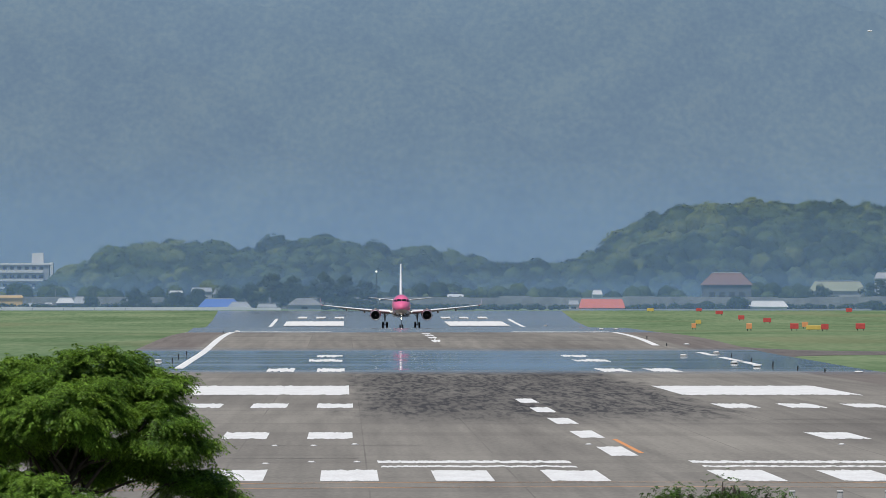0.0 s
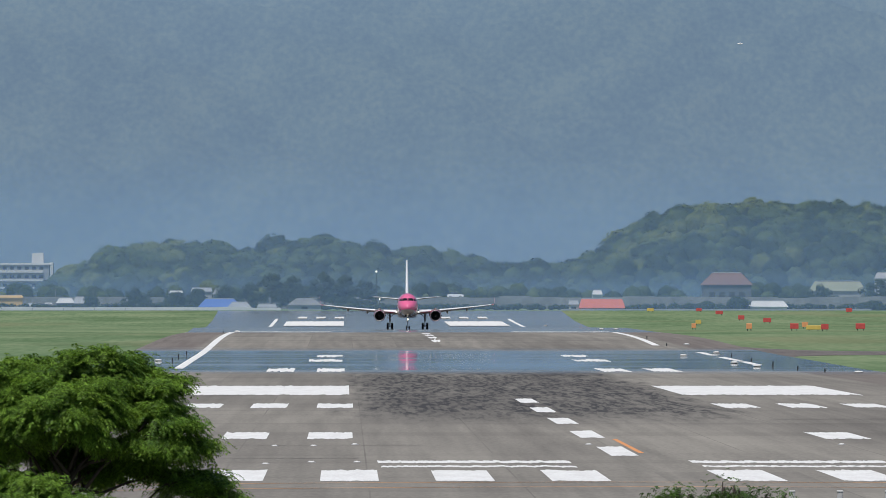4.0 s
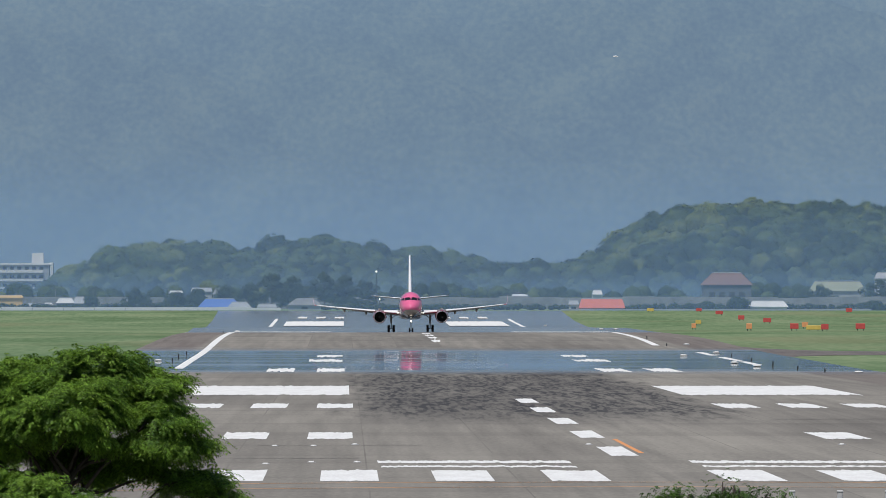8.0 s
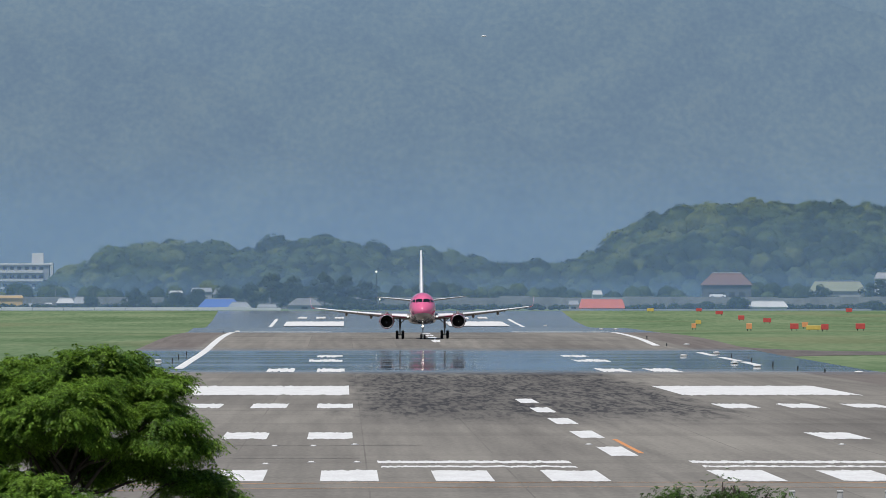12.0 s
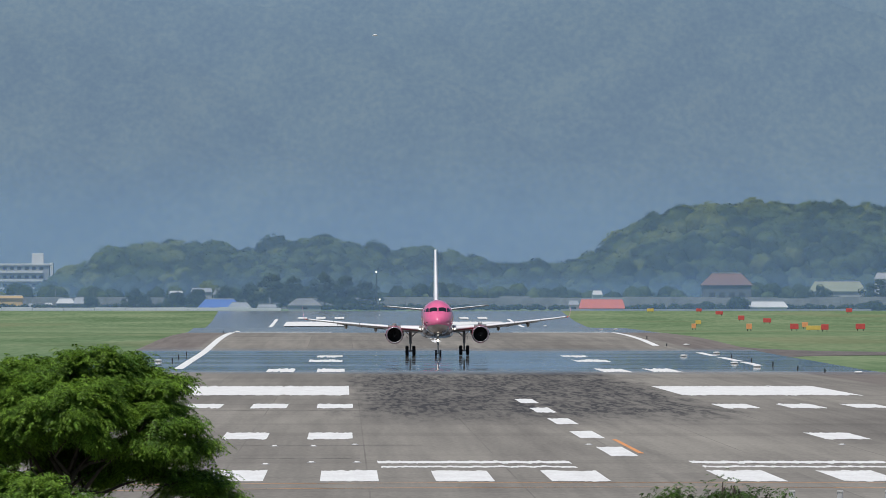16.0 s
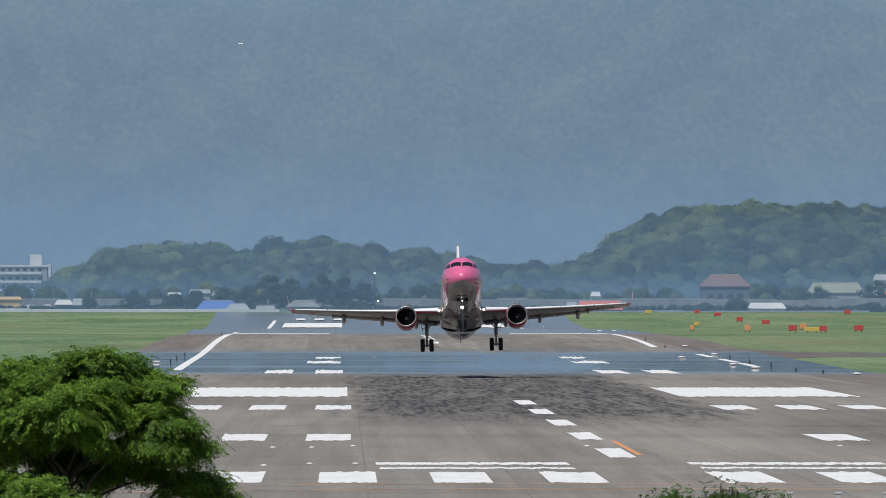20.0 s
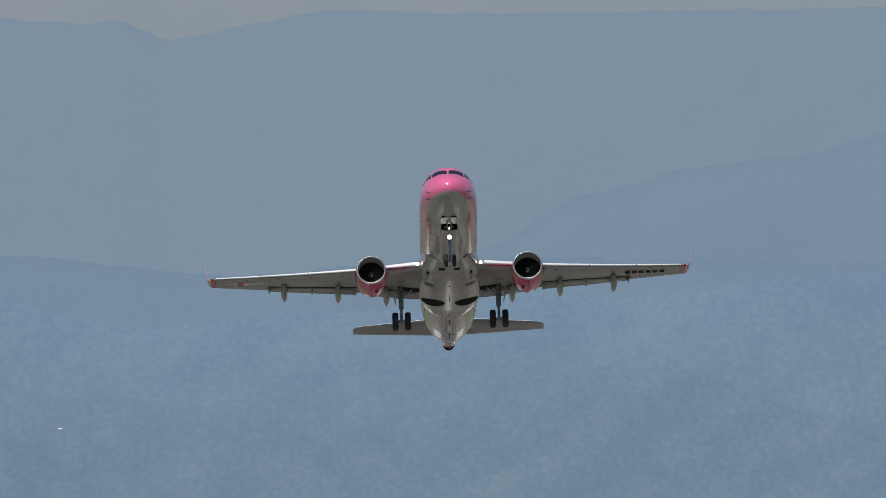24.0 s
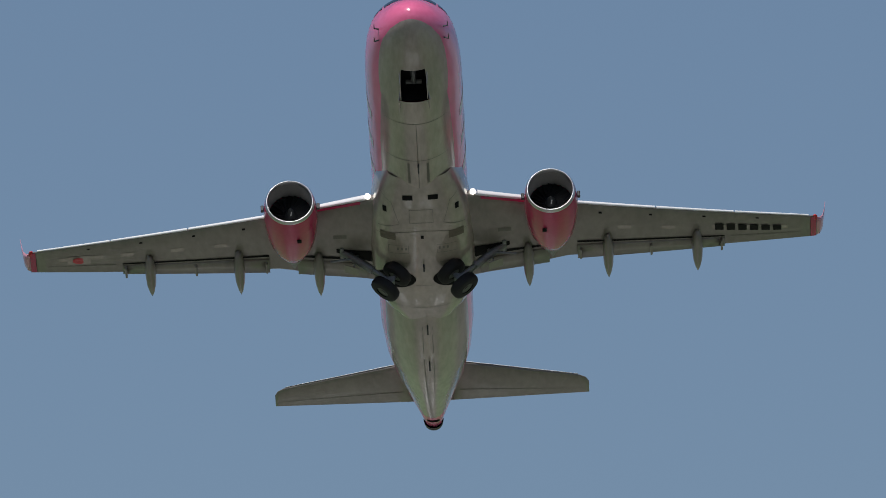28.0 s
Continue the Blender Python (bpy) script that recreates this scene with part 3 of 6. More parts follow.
def build_hills():
    rng = random.Random(4)
    top, foot = 3620, 3300
    piles = [Pile(), Pile(), Pile()]
    xs = [view_x(-2200 + 40 * i, top) for i in range(140)]
    verts, faces = [], []

    def height(x, v):
        z1 = view_z(lerp_table(612 + x / top * 23000, HILL_X, HILL_Y) + 38, top)
        return ground_z(foot) + (z1 - ground_z(foot)) * math.sin(min(v, 1.0) * math.pi / 2) ** 0.8 * (1 if v <= 1 else max(0, 1 - (v - 1) * 1.2))
    for j in range(15):
        for x in xs:
            verts.append((x, foot + (top - foot) * j / 10, height(x, j / 10) - 1.0))
    w = len(xs)
    for j in range(14):
        for i in range(w - 1):
            faces.append((j * w + i, j * w + i + 1, (j + 1) * w + i + 1, (j + 1) * w + i))
    leafy = [[], [], []]
    nrng = np.random.default_rng(5)
    hill = mesh_object("backdrop_hill", verts, faces, FOREST)
    tagged(hill, "low wooded hills of broadleaf trees at the airfield edge", "hill", kind="structure")
    for k in range(3900):
        px = rng.uniform(-80, 1650) if k < 3400 else rng.choice((rng.uniform(-1500, -80), rng.uniform(1650, 2500)))
        x, v = view_x(px, top), rng.random() ** 0.7 * 1.05
        z = height(x, v)
        if z < ground_z(foot) + 1.5:
            continue
        r = rng.uniform(1.5, 3.9) * (1.0 if v < 0.9 else 0.8)
        # crowns on the sunlit upper slopes mostly take the lighter copy
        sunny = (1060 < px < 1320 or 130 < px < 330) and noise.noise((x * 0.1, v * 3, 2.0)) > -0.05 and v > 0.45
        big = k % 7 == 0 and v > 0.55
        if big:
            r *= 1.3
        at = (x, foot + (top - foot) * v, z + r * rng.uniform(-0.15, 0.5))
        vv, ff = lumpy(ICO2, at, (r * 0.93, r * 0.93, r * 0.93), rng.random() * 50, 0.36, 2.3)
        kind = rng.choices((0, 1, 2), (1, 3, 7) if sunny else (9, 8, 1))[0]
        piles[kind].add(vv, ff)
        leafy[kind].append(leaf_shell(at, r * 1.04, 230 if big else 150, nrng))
    # a dense belt of trees along the foot of the hills
    for k in range(520):
        px = rng.uniform(-120, 1680)
        x, y = view_x(px, foot), rng.uniform(3268, 3310)
        r = rng.uniform(1.3, 2.9)
        at = (x, y, ground_z(y) + rng.uniform(0.3, 1.6) * r)
        kind = rng.choices((0, 1, 2), (8, 5, 1))[0]
        piles[kind].add(*lumpy(ICO2, at, (r * 0.93, r * 0.93, r * 0.93), rng.random() * 50, 0.36, 2.3))
        leafy[kind].append(leaf_shell(at, r * 1.04, 130, nrng))
    kinds = ((FOREST_DARK, "dark green shaded"), (FOREST, "mid green broadleaf"), (FOREST_LIT, "yellowish green sunlit"))
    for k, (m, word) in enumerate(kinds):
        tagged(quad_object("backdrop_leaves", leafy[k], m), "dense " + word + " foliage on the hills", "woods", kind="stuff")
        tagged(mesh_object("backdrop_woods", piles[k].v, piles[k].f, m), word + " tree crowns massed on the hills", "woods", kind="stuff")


build_hills()

LEAF = mat("tree_leaf", (0.195, 0.325, 0.034), 0.5, color2=(0.05, 0.12, 0.02), scale=1.6, fine=8, spec=0.2, vary=0.6)
LEAF_BUSH = mat("bush_leaf", (0.10, 0.19, 0.03), 0.5, color2=(0.03, 0.075, 0.014), scale=1.5, fine=10, spec=0.35, vary=0.45)


def let_light_through(m, share):
    """Thin leaves: part of the light passes."""
    nt = m.node_tree
    b, out = nt.nodes["Principled BSDF"], nt.nodes["Material Output"]
    tr, mx = nt.nodes.new("ShaderNodeBsdfTranslucent"), nt.nodes.new("ShaderNodeMixShader")
    nt.links.new(b.inputs["Base Color"].links[0].from_socket, tr.inputs["Color"])
    mx.inputs[0].default_value = share
    nt.links.new(b.outputs[0], mx.inputs[1])
    nt.links.new(tr.outputs[0], mx.inputs[2])
    nt.links.new(mx.outputs[0], out.inputs["Surface"])


let_light_through(LEAF, 0.32)
let_light_through(LEAF_BUSH, 0.28)
BARK = mat("bark", (0.07, 0.055, 0.045), 0.9, color2=(0.035, 0.03, 0.025), scale=3, stretch=(1, 1, 0.2), bump=0.02)


def leaf_pinnate(pile, base, way, rng, length, leaflet):
    """A feather of leaflet pairs along a drooping stalk."""
    way = way.normalized()
    side = way.cross(Vector((0, 0, 1)))
    side = side.normalized() if side.length > 1e-3 else Vector((1, 0, 0))
    n = 7
    for i in range(n):
        u = (i + 1) / n
        p = base + way * length * u + Vector((0, 0, -0.62 * length * u * u))
        for s in (-1, 1):
            tip = p + side * s * leaflet + way * leaflet * 0.45 + Vector((0, 0, -leaflet * rng.uniform(0.2, 1.0)))
            b = way * leaflet * 0.19 + Vector((0, 0, leaflet * rng.uniform(-0.28, 0.02)))
            mid = (p + tip) / 2
            pile.add([p, mid - b, tip, mid + b], [(0, 1, 2, 3)])


def broadleaf_tree(name, label, at, height, crown_r, lobes, sprays, leaf_len, leaflet, leafmat, seed):
    rng = random.Random(seed)
    t = thing(name, label, "tree", Matrix.Translation(at))
    wood, leaves = bmesh.new(), Pile()
    fork = Vector((0.05, 0, height * 0.57))
    add_rod(wood, (0, 0, -0.1), fork, 0.11 * height / 5, 0.07 * height / 5, 12)
    for (lx, ly, lz, lr, lh) in lobes:
        c = Vector((lx, ly, lz))
        base = fork + Vector((0, 0, min(rng.uniform(-0.3, 0.2), c.z - fork.z - 0.55)))
        a = base
        for s in range(4):
            b = base.lerp(c, 0.8 * (s + 1) / 4) + Vector((rng.uniform(-.12, .12), rng.uniform(-.12, .12), rng.uniform(-.05, .15)))
            add_rod(wood, a, b, 0.036 - 0.006 * s, 0.030 - 0.006 * s, 7)
            a = b
        twigs = [c + Vector((rng.gauss(0, .32) * lr, rng.gauss(0, .32) * lr, rng.gauss(-.1, .25) * lh)) for _ in range(9)]
        for tw in twigs:
            add_rod(wood, a, tw, 0.02, 0.008, 5)
        n = int(sprays * lr * lr)
        clumps = []
        for i in range(n + int(34 * lr)):
            th, u = rng.uniform(0, 2 * math.pi), rng.uniform(-0.8, 1)
            rr = math.sqrt(max(0, 1 - u * u))
            k = rng.random() ** 0.3
            wob = 1 + 0.24 * noise.noise((th * 1.3 + seed, u * 3.0, lx * 3)) + 0.12 * noise.noise((th * 5, u * 8, ly))
            d = Vector((rr * math.cos(th), rr * math.sin(th), u))
            p = c + Vector((d.x * lr, d.y * lr, d.z * lh)) * k * wob
            if i < int(34 * lr):
                clumps.append((p, d))
                continue
            if rng.random() < 0.9 and clumps:
                q, d = rng.choice(clumps)
                p = q + Vector((rng.gauss(0, .12), rng.gauss(0, .12), rng.gauss(0, .05)))
            way = Vector((d.x + rng.uniform(-.7, .7), d.y + rng.uniform(-.7, .7), 0.25 * d.z + rng.uniform(-.25, .35)))
            leaf_pinnate(leaves, p, way, rng, leaf_len * rng.uniform(0.7, 1.25), leaflet * rng.uniform(0.8, 1.2))
    part("trunk", wood, BARK, t, "dark branching trunk", smooth=True)
    cr = mesh_object("crown", leaves.v, leaves.f, leafmat, t, "feathery green foliage with gaps", smooth=False)
    tagged(cr, kind="stuff")
    return t


def build_foreground_trees():
    d = 200.0
    s = d / 23000

    def lobe(px, py, depth, rpx, hpx, bx):
        return ((px - 612) * s - bx, depth, CAM_Z + (531 - py) * s, rpx * s, hpx * s)
    bx = (105 - 612) * s
    broadleaf_tree("broadleaf_tree", "spreading green feathery-leaved tree in full sun", (bx, d, 0), 4.9, 2.6, [
        lobe(155, 684, 0.0, 125, 68, bx), lobe(40, 700, 0.3, 120, 70, bx), lobe(252, 694, 0.2, 84, 54, bx),
        lobe(-60, 690, 0.0, 130, 60, bx), lobe(105, 730, -0.9, 120, 60, bx), lobe(268, 765, -0.5, 78, 50, bx),
        lobe(322, 786, -0.2, 50, 34, bx), lobe(350, 862, 0.1, 62, 34, bx), lobe(235, 815, 0.5, 60, 20, bx),
        lobe(10, 770, -0.7, 80, 40, bx), lobe(-90, 780, -0.3, 120, 70, bx),
        lobe(72, 676, 0.3, 74, 42, bx), lobe(165, 668, 0.7, 62, 32, bx), lobe(288, 834, 0.5, 34, 16, bx), lobe(60, 785, 1.0, 60, 26, bx), lobe(150, 782, 1.1, 50, 20, bx), lobe(-20, 830, 0.8, 60, 36, bx), lobe(112, 812, 1.0, 45, 17, bx), lobe(185, 838, 0.8, 48, 16, bx), lobe(60, 850, 1.2, 40, 20, bx),
    ], 4100, 0.18, 0.048, LEAF, 3)
    d = 190.0
    s = d / 23000
    bx = (90 - 612) * s
    broadleaf_tree("young_tree", "bright green young feathery-leaved tree beside a larger one", (bx, d, 0), 3.4, 1.2, [
        lobe(95, 890, 0, 70, 40, bx), lobe(35, 868, 0.2, 60, 40, bx), lobe(150, 915, -0.2, 55, 32, bx), lobe(0, 900, -0.3, 60, 40, bx)],
        4100, 0.18, 0.048, LEAF, 8)
    d = 185.0
    s = d / 23000
    bx = (1285 - 612) * s
    broadleaf_tree("shrub", "green leafy shrub top with upright twigs", (bx, d, 0), 2.9, 0.9, [
        lobe(1182, 884, 0, 16, 13, bx), lobe(1199, 872, 0.1, 8, 20, bx), lobe(1219, 874, 0, 8, 18, bx), lobe(1245, 894, 0, 18, 13, bx), lobe(1281, 860, 0.1, 8, 24, bx), lobe(1298, 864, 0, 8, 24, bx),
        lobe(1287, 888, -0.1, 18, 14, bx), lobe(1313, 872, 0.1, 8, 20, bx), lobe(1336, 885, 0, 15, 11, bx), lobe(1360, 880, 0.1, 6, 16, bx), lobe(1390, 877, 0, 6, 18, bx)],
        11000, 0.075, 0.03, LEAF_BUSH, 12)


build_foreground_trees()

CONCRETE = mat("fence_concrete", (0.55, 0.55, 0.54), 0.85, color2=(0.42, 0.42, 0.41), scale=4, bump=0.004)
WIRE = mat("fence_wire", (0.35, 0.36, 0.37), 0.5, 0.8, scale=5)


def build_fence():
    d = 230.0
    f = thing("perimeter_fence", "grey concrete post and wire perimeter fence", "fence")
    for i in range(-28, 30):
        x = view_x(1402 + 85 * i, d)
        h = 2.28 if i >= 0 else 1.95
        bm = box_bm((0.1, 0.1, h), Matrix.Translation((x, d, h / 2 - 0.02)), 0.01)
        add_box(bm, (0.115, 0.115, 0.04), Matrix.Translation((x, d, h)), 0.008)
        part("post", bm, CONCRETE, f)
    for z in (0.5, 1.0, 1.5, 1.8):
        part("wire", add_rod(bmesh.new(), (view_x(-980, d), d - 0.05, z), (view_x(3800, d), d - 0.05, z), 0.008, seg=5), WIRE, f)


build_fence()

# ---------------- far edge of the airfield ----------------
ROOF_BLUE = mat("roof_blue", (0.10, 0.20, 0.52), 0.5, color2=(0.08, 0.15, 0.40), scale=0.4, stretch=(4, 1, 1))
ROOF_RED = mat("roof_red", (0.62, 0.17, 0.10), 0.6, color2=(0.48, 0.13, 0.09), scale=0.4, stretch=(4, 1, 1))
ROOF_BROWN = mat("roof_brown", (0.20, 0.13, 0.12), 0.7, color2=(0.14, 0.10, 0.10), scale=0.4, stretch=(4, 1, 1))
ROOF_GREY = mat("roof_grey", (0.38, 0.40, 0.41), 0.6, color2=(0.27, 0.29, 0.30), scale=0.4, stretch=(4, 1, 1))
ROOF_GREEN = mat("roof_pale_green", (0.30, 0.32, 0.24), 0.7, color2=(0.20, 0.23, 0.16), scale=0.3)
WALL_WHITE = mat("wall_white", (0.66, 0.66, 0.64), 0.8, color2=(0.52, 0.53, 0.52), scale=0.3)
WALL_GREY = mat("wall_grey", (0.34, 0.36, 0.37), 0.8, color2=(0.25, 0.27, 0.28), scale=0.3)
WALL_HAZE = mat("wall_blue_grey", (0.27, 0.28, 0.28), 0.9, color2=(0.13, 0.145, 0.15), scale=0.25)
WALL_DARK = mat("wall_dark", (0.10, 0.115, 0.13), 0.8, color2=(0.07, 0.08, 0.09), scale=0.3)
WALL_YELLOW = mat("wall_yellow", (0.62, 0.42, 0.15), 0.8, color2=(0.50, 0.33, 0.13), scale=0.3)
GLASS_DARK = mat("window_dark", (0.05, 0.06, 0.07), 0.15, spec=0.6)


def house(name, label, px0, px1, py0, py_eave, py1, d, roof, wall, hip=0.0, windows=2, depth=8.0):
    """A gabled or hipped house; its ridge runs across the view."""
    x0, x1 = view_x(px0, d), view_x(px1, d)
    zr, ze = view_z(py0, d), view_z(py_eave, d)
    gz = min(ground_z(d), view_z(py1, d)) - 0.1
    h = thing(name, label, "house", Matrix.Translation(((x0 + x1) / 2, d, gz)))
    w = x1 - x0
    part("wall", box_bm((w * 0.94, depth, ze - gz), Matrix.Translation((0, 0, (ze - gz) / 2))), wall, h)
    e, r, hx = ze - gz, max(zr - gz, ze - gz + 0.15), w / 2 * (1 - hip)
    v = [(-w / 2, -depth / 2 - 0.4, e), (w / 2, -depth / 2 - 0.4, e), (w / 2, depth / 2 + 0.4, e), (-w / 2, depth / 2 + 0.4, e), (-hx, 0, r), (hx, 0, r)]
    v += [(p[0], p[1], p[2] + 0.14) for p in v]
    f = [(0, 1, 5, 4), (2, 3, 4, 5), (1, 2, 5), (3, 0, 4)]
    f = [tuple(reversed(q)) for q in f] + [tuple(i + 6 for i in q) for q in f] + [(0, 6, 7, 1), (1, 7, 8, 2), (2, 8, 9, 3), (3, 9, 6, 0)]
    f = [tuple(reversed(q)) if k > 7 else q for k, q in enumerate(f)]
    mesh_object("roof", v, f, roof, h, smooth=False)
    part("ridge_cap", box_bm((max(2 * hx, 0.6), 0.5, 0.22), Matrix.Translation((0, 0, r + 0.15)), 0.04), WALL_GREY, h)
    for i in range(windows):
        wx = -w * 0.38 + w * 0.76 * (i + 0.5) / max(1, windows)
        part("window", box_bm((min(1.4, w / windows * 0.5), 0.08, max(0.3, e * 0.3)), Matrix.Translation((wx, -depth / 2 - 0.02, e * 0.55)), 0.01), GLASS_DARK, h)
    return h


def build_far_edge():
    G = "houses beyond the airfield"
    items = [
        ("farm_shed", "low shed with a bright blue roof", 350, 428, 530, 545, 552, 3040, ROOF_BLUE, WALL_GREY, 0.35, 2),
        ("lean_to_shed", "pale weathered corrugated shed", 402, 446, 536, 546, 552, 3030, ROOF_GREY, WALL_WHITE, 0.4, 1),
        ("long_shed", "long low shed with a salmon red roof", 1024, 1106, 530, 546, 551, 3040, ROOF_RED, WALL_DARK, 0.12, 3),
        ("tool_shed", "small pale grey flat shed", 1006, 1024, 533, 540, 551, 3044, ROOF_GREY, WALL_WHITE, 0.1, 1),
        ("farmhouse", "large farmhouse with a brown hipped roof", 1240, 1332, 484, 505, 545, 3240, ROOF_BROWN, WALL_DARK, 0.45, 4),
        ("greenhouse", "long white plastic greenhouse", 1325, 1394, 534, 544, 552, 3035, WALL_WHITE, WALL_WHITE, 0.2, 1),
        ("warehouse", "warehouse with a pale mossy green roof", 1432, 1532, 499, 516, 545, 3260, ROOF_GREEN, WALL_GREY, 0.2, 4),
        ("town_house", "white town house with a grey roof", 1548, 1590, 484, 494, 545, 3250, ROOF_GREY, WALL_WHITE, 0.2, 2),
        ("yellow_shed", "ochre yellow metal shed", -12, 42, 524, 528, 545, 3080, WALL_YELLOW, WALL_YELLOW, 0.1, 0),
        ("village_house", "small house with a white roof", 100, 132, 529, 537, 548, 3100, WALL_WHITE, WALL_DARK, 0.3, 2),
        ("village_house", "small dark house with a grey roof", 130, 152, 527, 538, 548, 3110, ROOF_GREY, WALL_DARK, 0.3, 1),
        ("village_house", "small grey house beside the boundary wall", 48, 66, 538, 544, 550, 3075, ROOF_GREY, WALL_GREY, 0.3, 1),
        ("village_house", "small pale house beside the boundary wall", 78, 94, 537, 543, 550, 3078, WALL_WHITE, WALL_GREY, 0.3, 1),
        ("village_house", "house with a light flat roof", 300, 324, 516, 520, 548, 3160, WALL_WHITE, WALL_GREY, 0.1, 1),
        ("village_house", "grey house with a broad pale roof", 338, 376, 511, 517, 548, 3170, ROOF_GREY, WALL_GREY, 0.1, 2),
        ("village_house", "grey house with a broad roof", 376, 412, 512, 522, 548, 3165, WALL_HAZE, WALL_GREY, 0.3, 2),
        ("village_house", "low grey building half hidden by haze", 455, 490, 540, 545, 552, 3050, ROOF_GREY, WALL_WHITE, 0.1, 1),
        ("village_house", "pale grey house with a steep hipped roof", 508, 570, 530, 541, 550, 3035, WALL_HAZE, WALL_GREY, 0.5, 1),
        ("hillside_house", "white house among trees on the hillside", 1600, 1622, 398, 406, 420, 3470, ROOF_GREY, WALL_WHITE, 0.2, 2),
        ("hillside_house", "white house with a grey roof on the hillside", 1628, 1652, 404, 412, 425, 3460, WALL_WHITE, WALL_WHITE, 0.2, 2),
        ("village_house", "small white hut behind a red roofed shed", 1048, 1066, 515, 522, 540, 3110, WALL_WHITE, WALL_WHITE, 0.2, 1),
    ]
    for (n, l, a, b, y0, ye, y1, dd, rf, wl, hp, wn) in items:
        tagged(house(n, l, a, b, y0, ye, y1, dd, rf, wl, hp, wn), group=G)
    # hospital-like block on the slope
    dd = 3632.0
    b = thing("apartment_block", "long grey concrete block with a white roof tower", "building", Matrix.Translation((view_x(30, dd), dd, view_z(545, dd))))
    k = dd / 23000
    part("wall", box_bm((135 * k, 10, 76 * k), Matrix.Translation((-10 * k, 0, 38 * k))), WALL_GREY, b)
    part("roof_slab", box_bm((140 * k, 11, 3.5 * k), Matrix.Translation((-8 * k, 0, 77 * k)), 0.05), WALL_WHITE, b)
    part("roof_tower", box_bm((21 * k, 5, 20 * k), Matrix.Translation((37 * k, 0, 87 * k)), 0.1), WALL_WHITE, b)
    part("end_pier", box_bm((5 * k, 10.4, 80 * k), Matrix.Translation((62 * k, -0.2, 40 * k)), 0.05), WALL_WHITE, b)
    for fl in range(3):
        part("balcony", box_bm((118 * k, 1.4, 4.2 * k), Matrix.Translation((-12 * k, -5.6, (64 - 15 * fl) * k)), 0.03), WALL_WHITE, b)
        for i in range(9):
            part("window", box_bm((7 * k, 0.1, 5 * k), Matrix.Translation((-60 * k + i * 13 * k, -5.04, (70 - 15 * fl) * k))), GLASS_DARK, b)
    # boundary walls, broken into lengths
    w = thing("boundary_wall", "long pale concrete boundary wall at the field's edge", "wall", kind="structure")
    for i in range(-14, 34):
        x0 = view_x(-300 + 55 * i, 3022)
        if view_x(470, 3022) < x0 < view_x(1010, 3022):
            continue
        h = view_z((544 if x0 < 0 else 549) + 2 * noise.noise((i * 0.9, 2.0, 0)), 3022) - ground_z(3022)
        part("wall_panel", box_bm((54.6 / 23000 * 3022, 0.2, max(0.6, h)), Matrix.Translation((x0, 3022 + 0.1 * (i % 2), ground_z(3022) + h / 2)), 0.02), WALL_WHITE if x0 < 0 else WALL_GREY, w)
    e = thing("embankment_wall", "long pale grey retaining wall below the woods", "wall", kind="structure")
    for i in range(-10, 44):
        x0 = view_x(-300 + 55 * i, 3200)
        h = view_z(526 + 4 * noise.noise((i * 0.7, 0, 0)), 3200) - ground_z(3200)
        part("wall_panel", box_bm((54.8 / 23000 * 3200, 0.4, h), Matrix.Translation((x0, 3200 + 0.15 * (i % 2), ground_z(3200) + h / 2)), 0.03), WALL_HAZE, e)


build_far_edge()


def build_hedge():
    """Low bushes along the far boundary."""
    rng, nrng = random.Random(77), np.random.default_rng(78)
    for a, b, y in ((-60, 470, 3062), (560, 1010, 3045), (1010, 1620, 3056)):
        h = thing("hedge", "low dark green hedge along the field boundary", "hedge", group="boundary hedges")
        p, shells = Pile(), []
        for i in range(int((b - a) / 2.2)):
            px = rng.uniform(a, b)
            r = rng.uniform(0.45, 0.95)
            c = (view_x(px, y), y + rng.uniform(-1, 1), ground_z(y) + r * 0.5 + rng.uniform(0, 0.5))
            p.add(*lumpy(ICO1, c, (r, r * 0.7, r * 0.7), rng.random() * 40, 0.5, 2.6))
            shells.append(leaf_shell(c, r, 60, nrng, 1.5))
        tagged(mesh_object("core", p.v, p.f, FOREST_DARK, h), kind="stuff")
        tagged(quad_object("foliage", shells, FOREST_DARK, h), kind="stuff")


build_hedge()


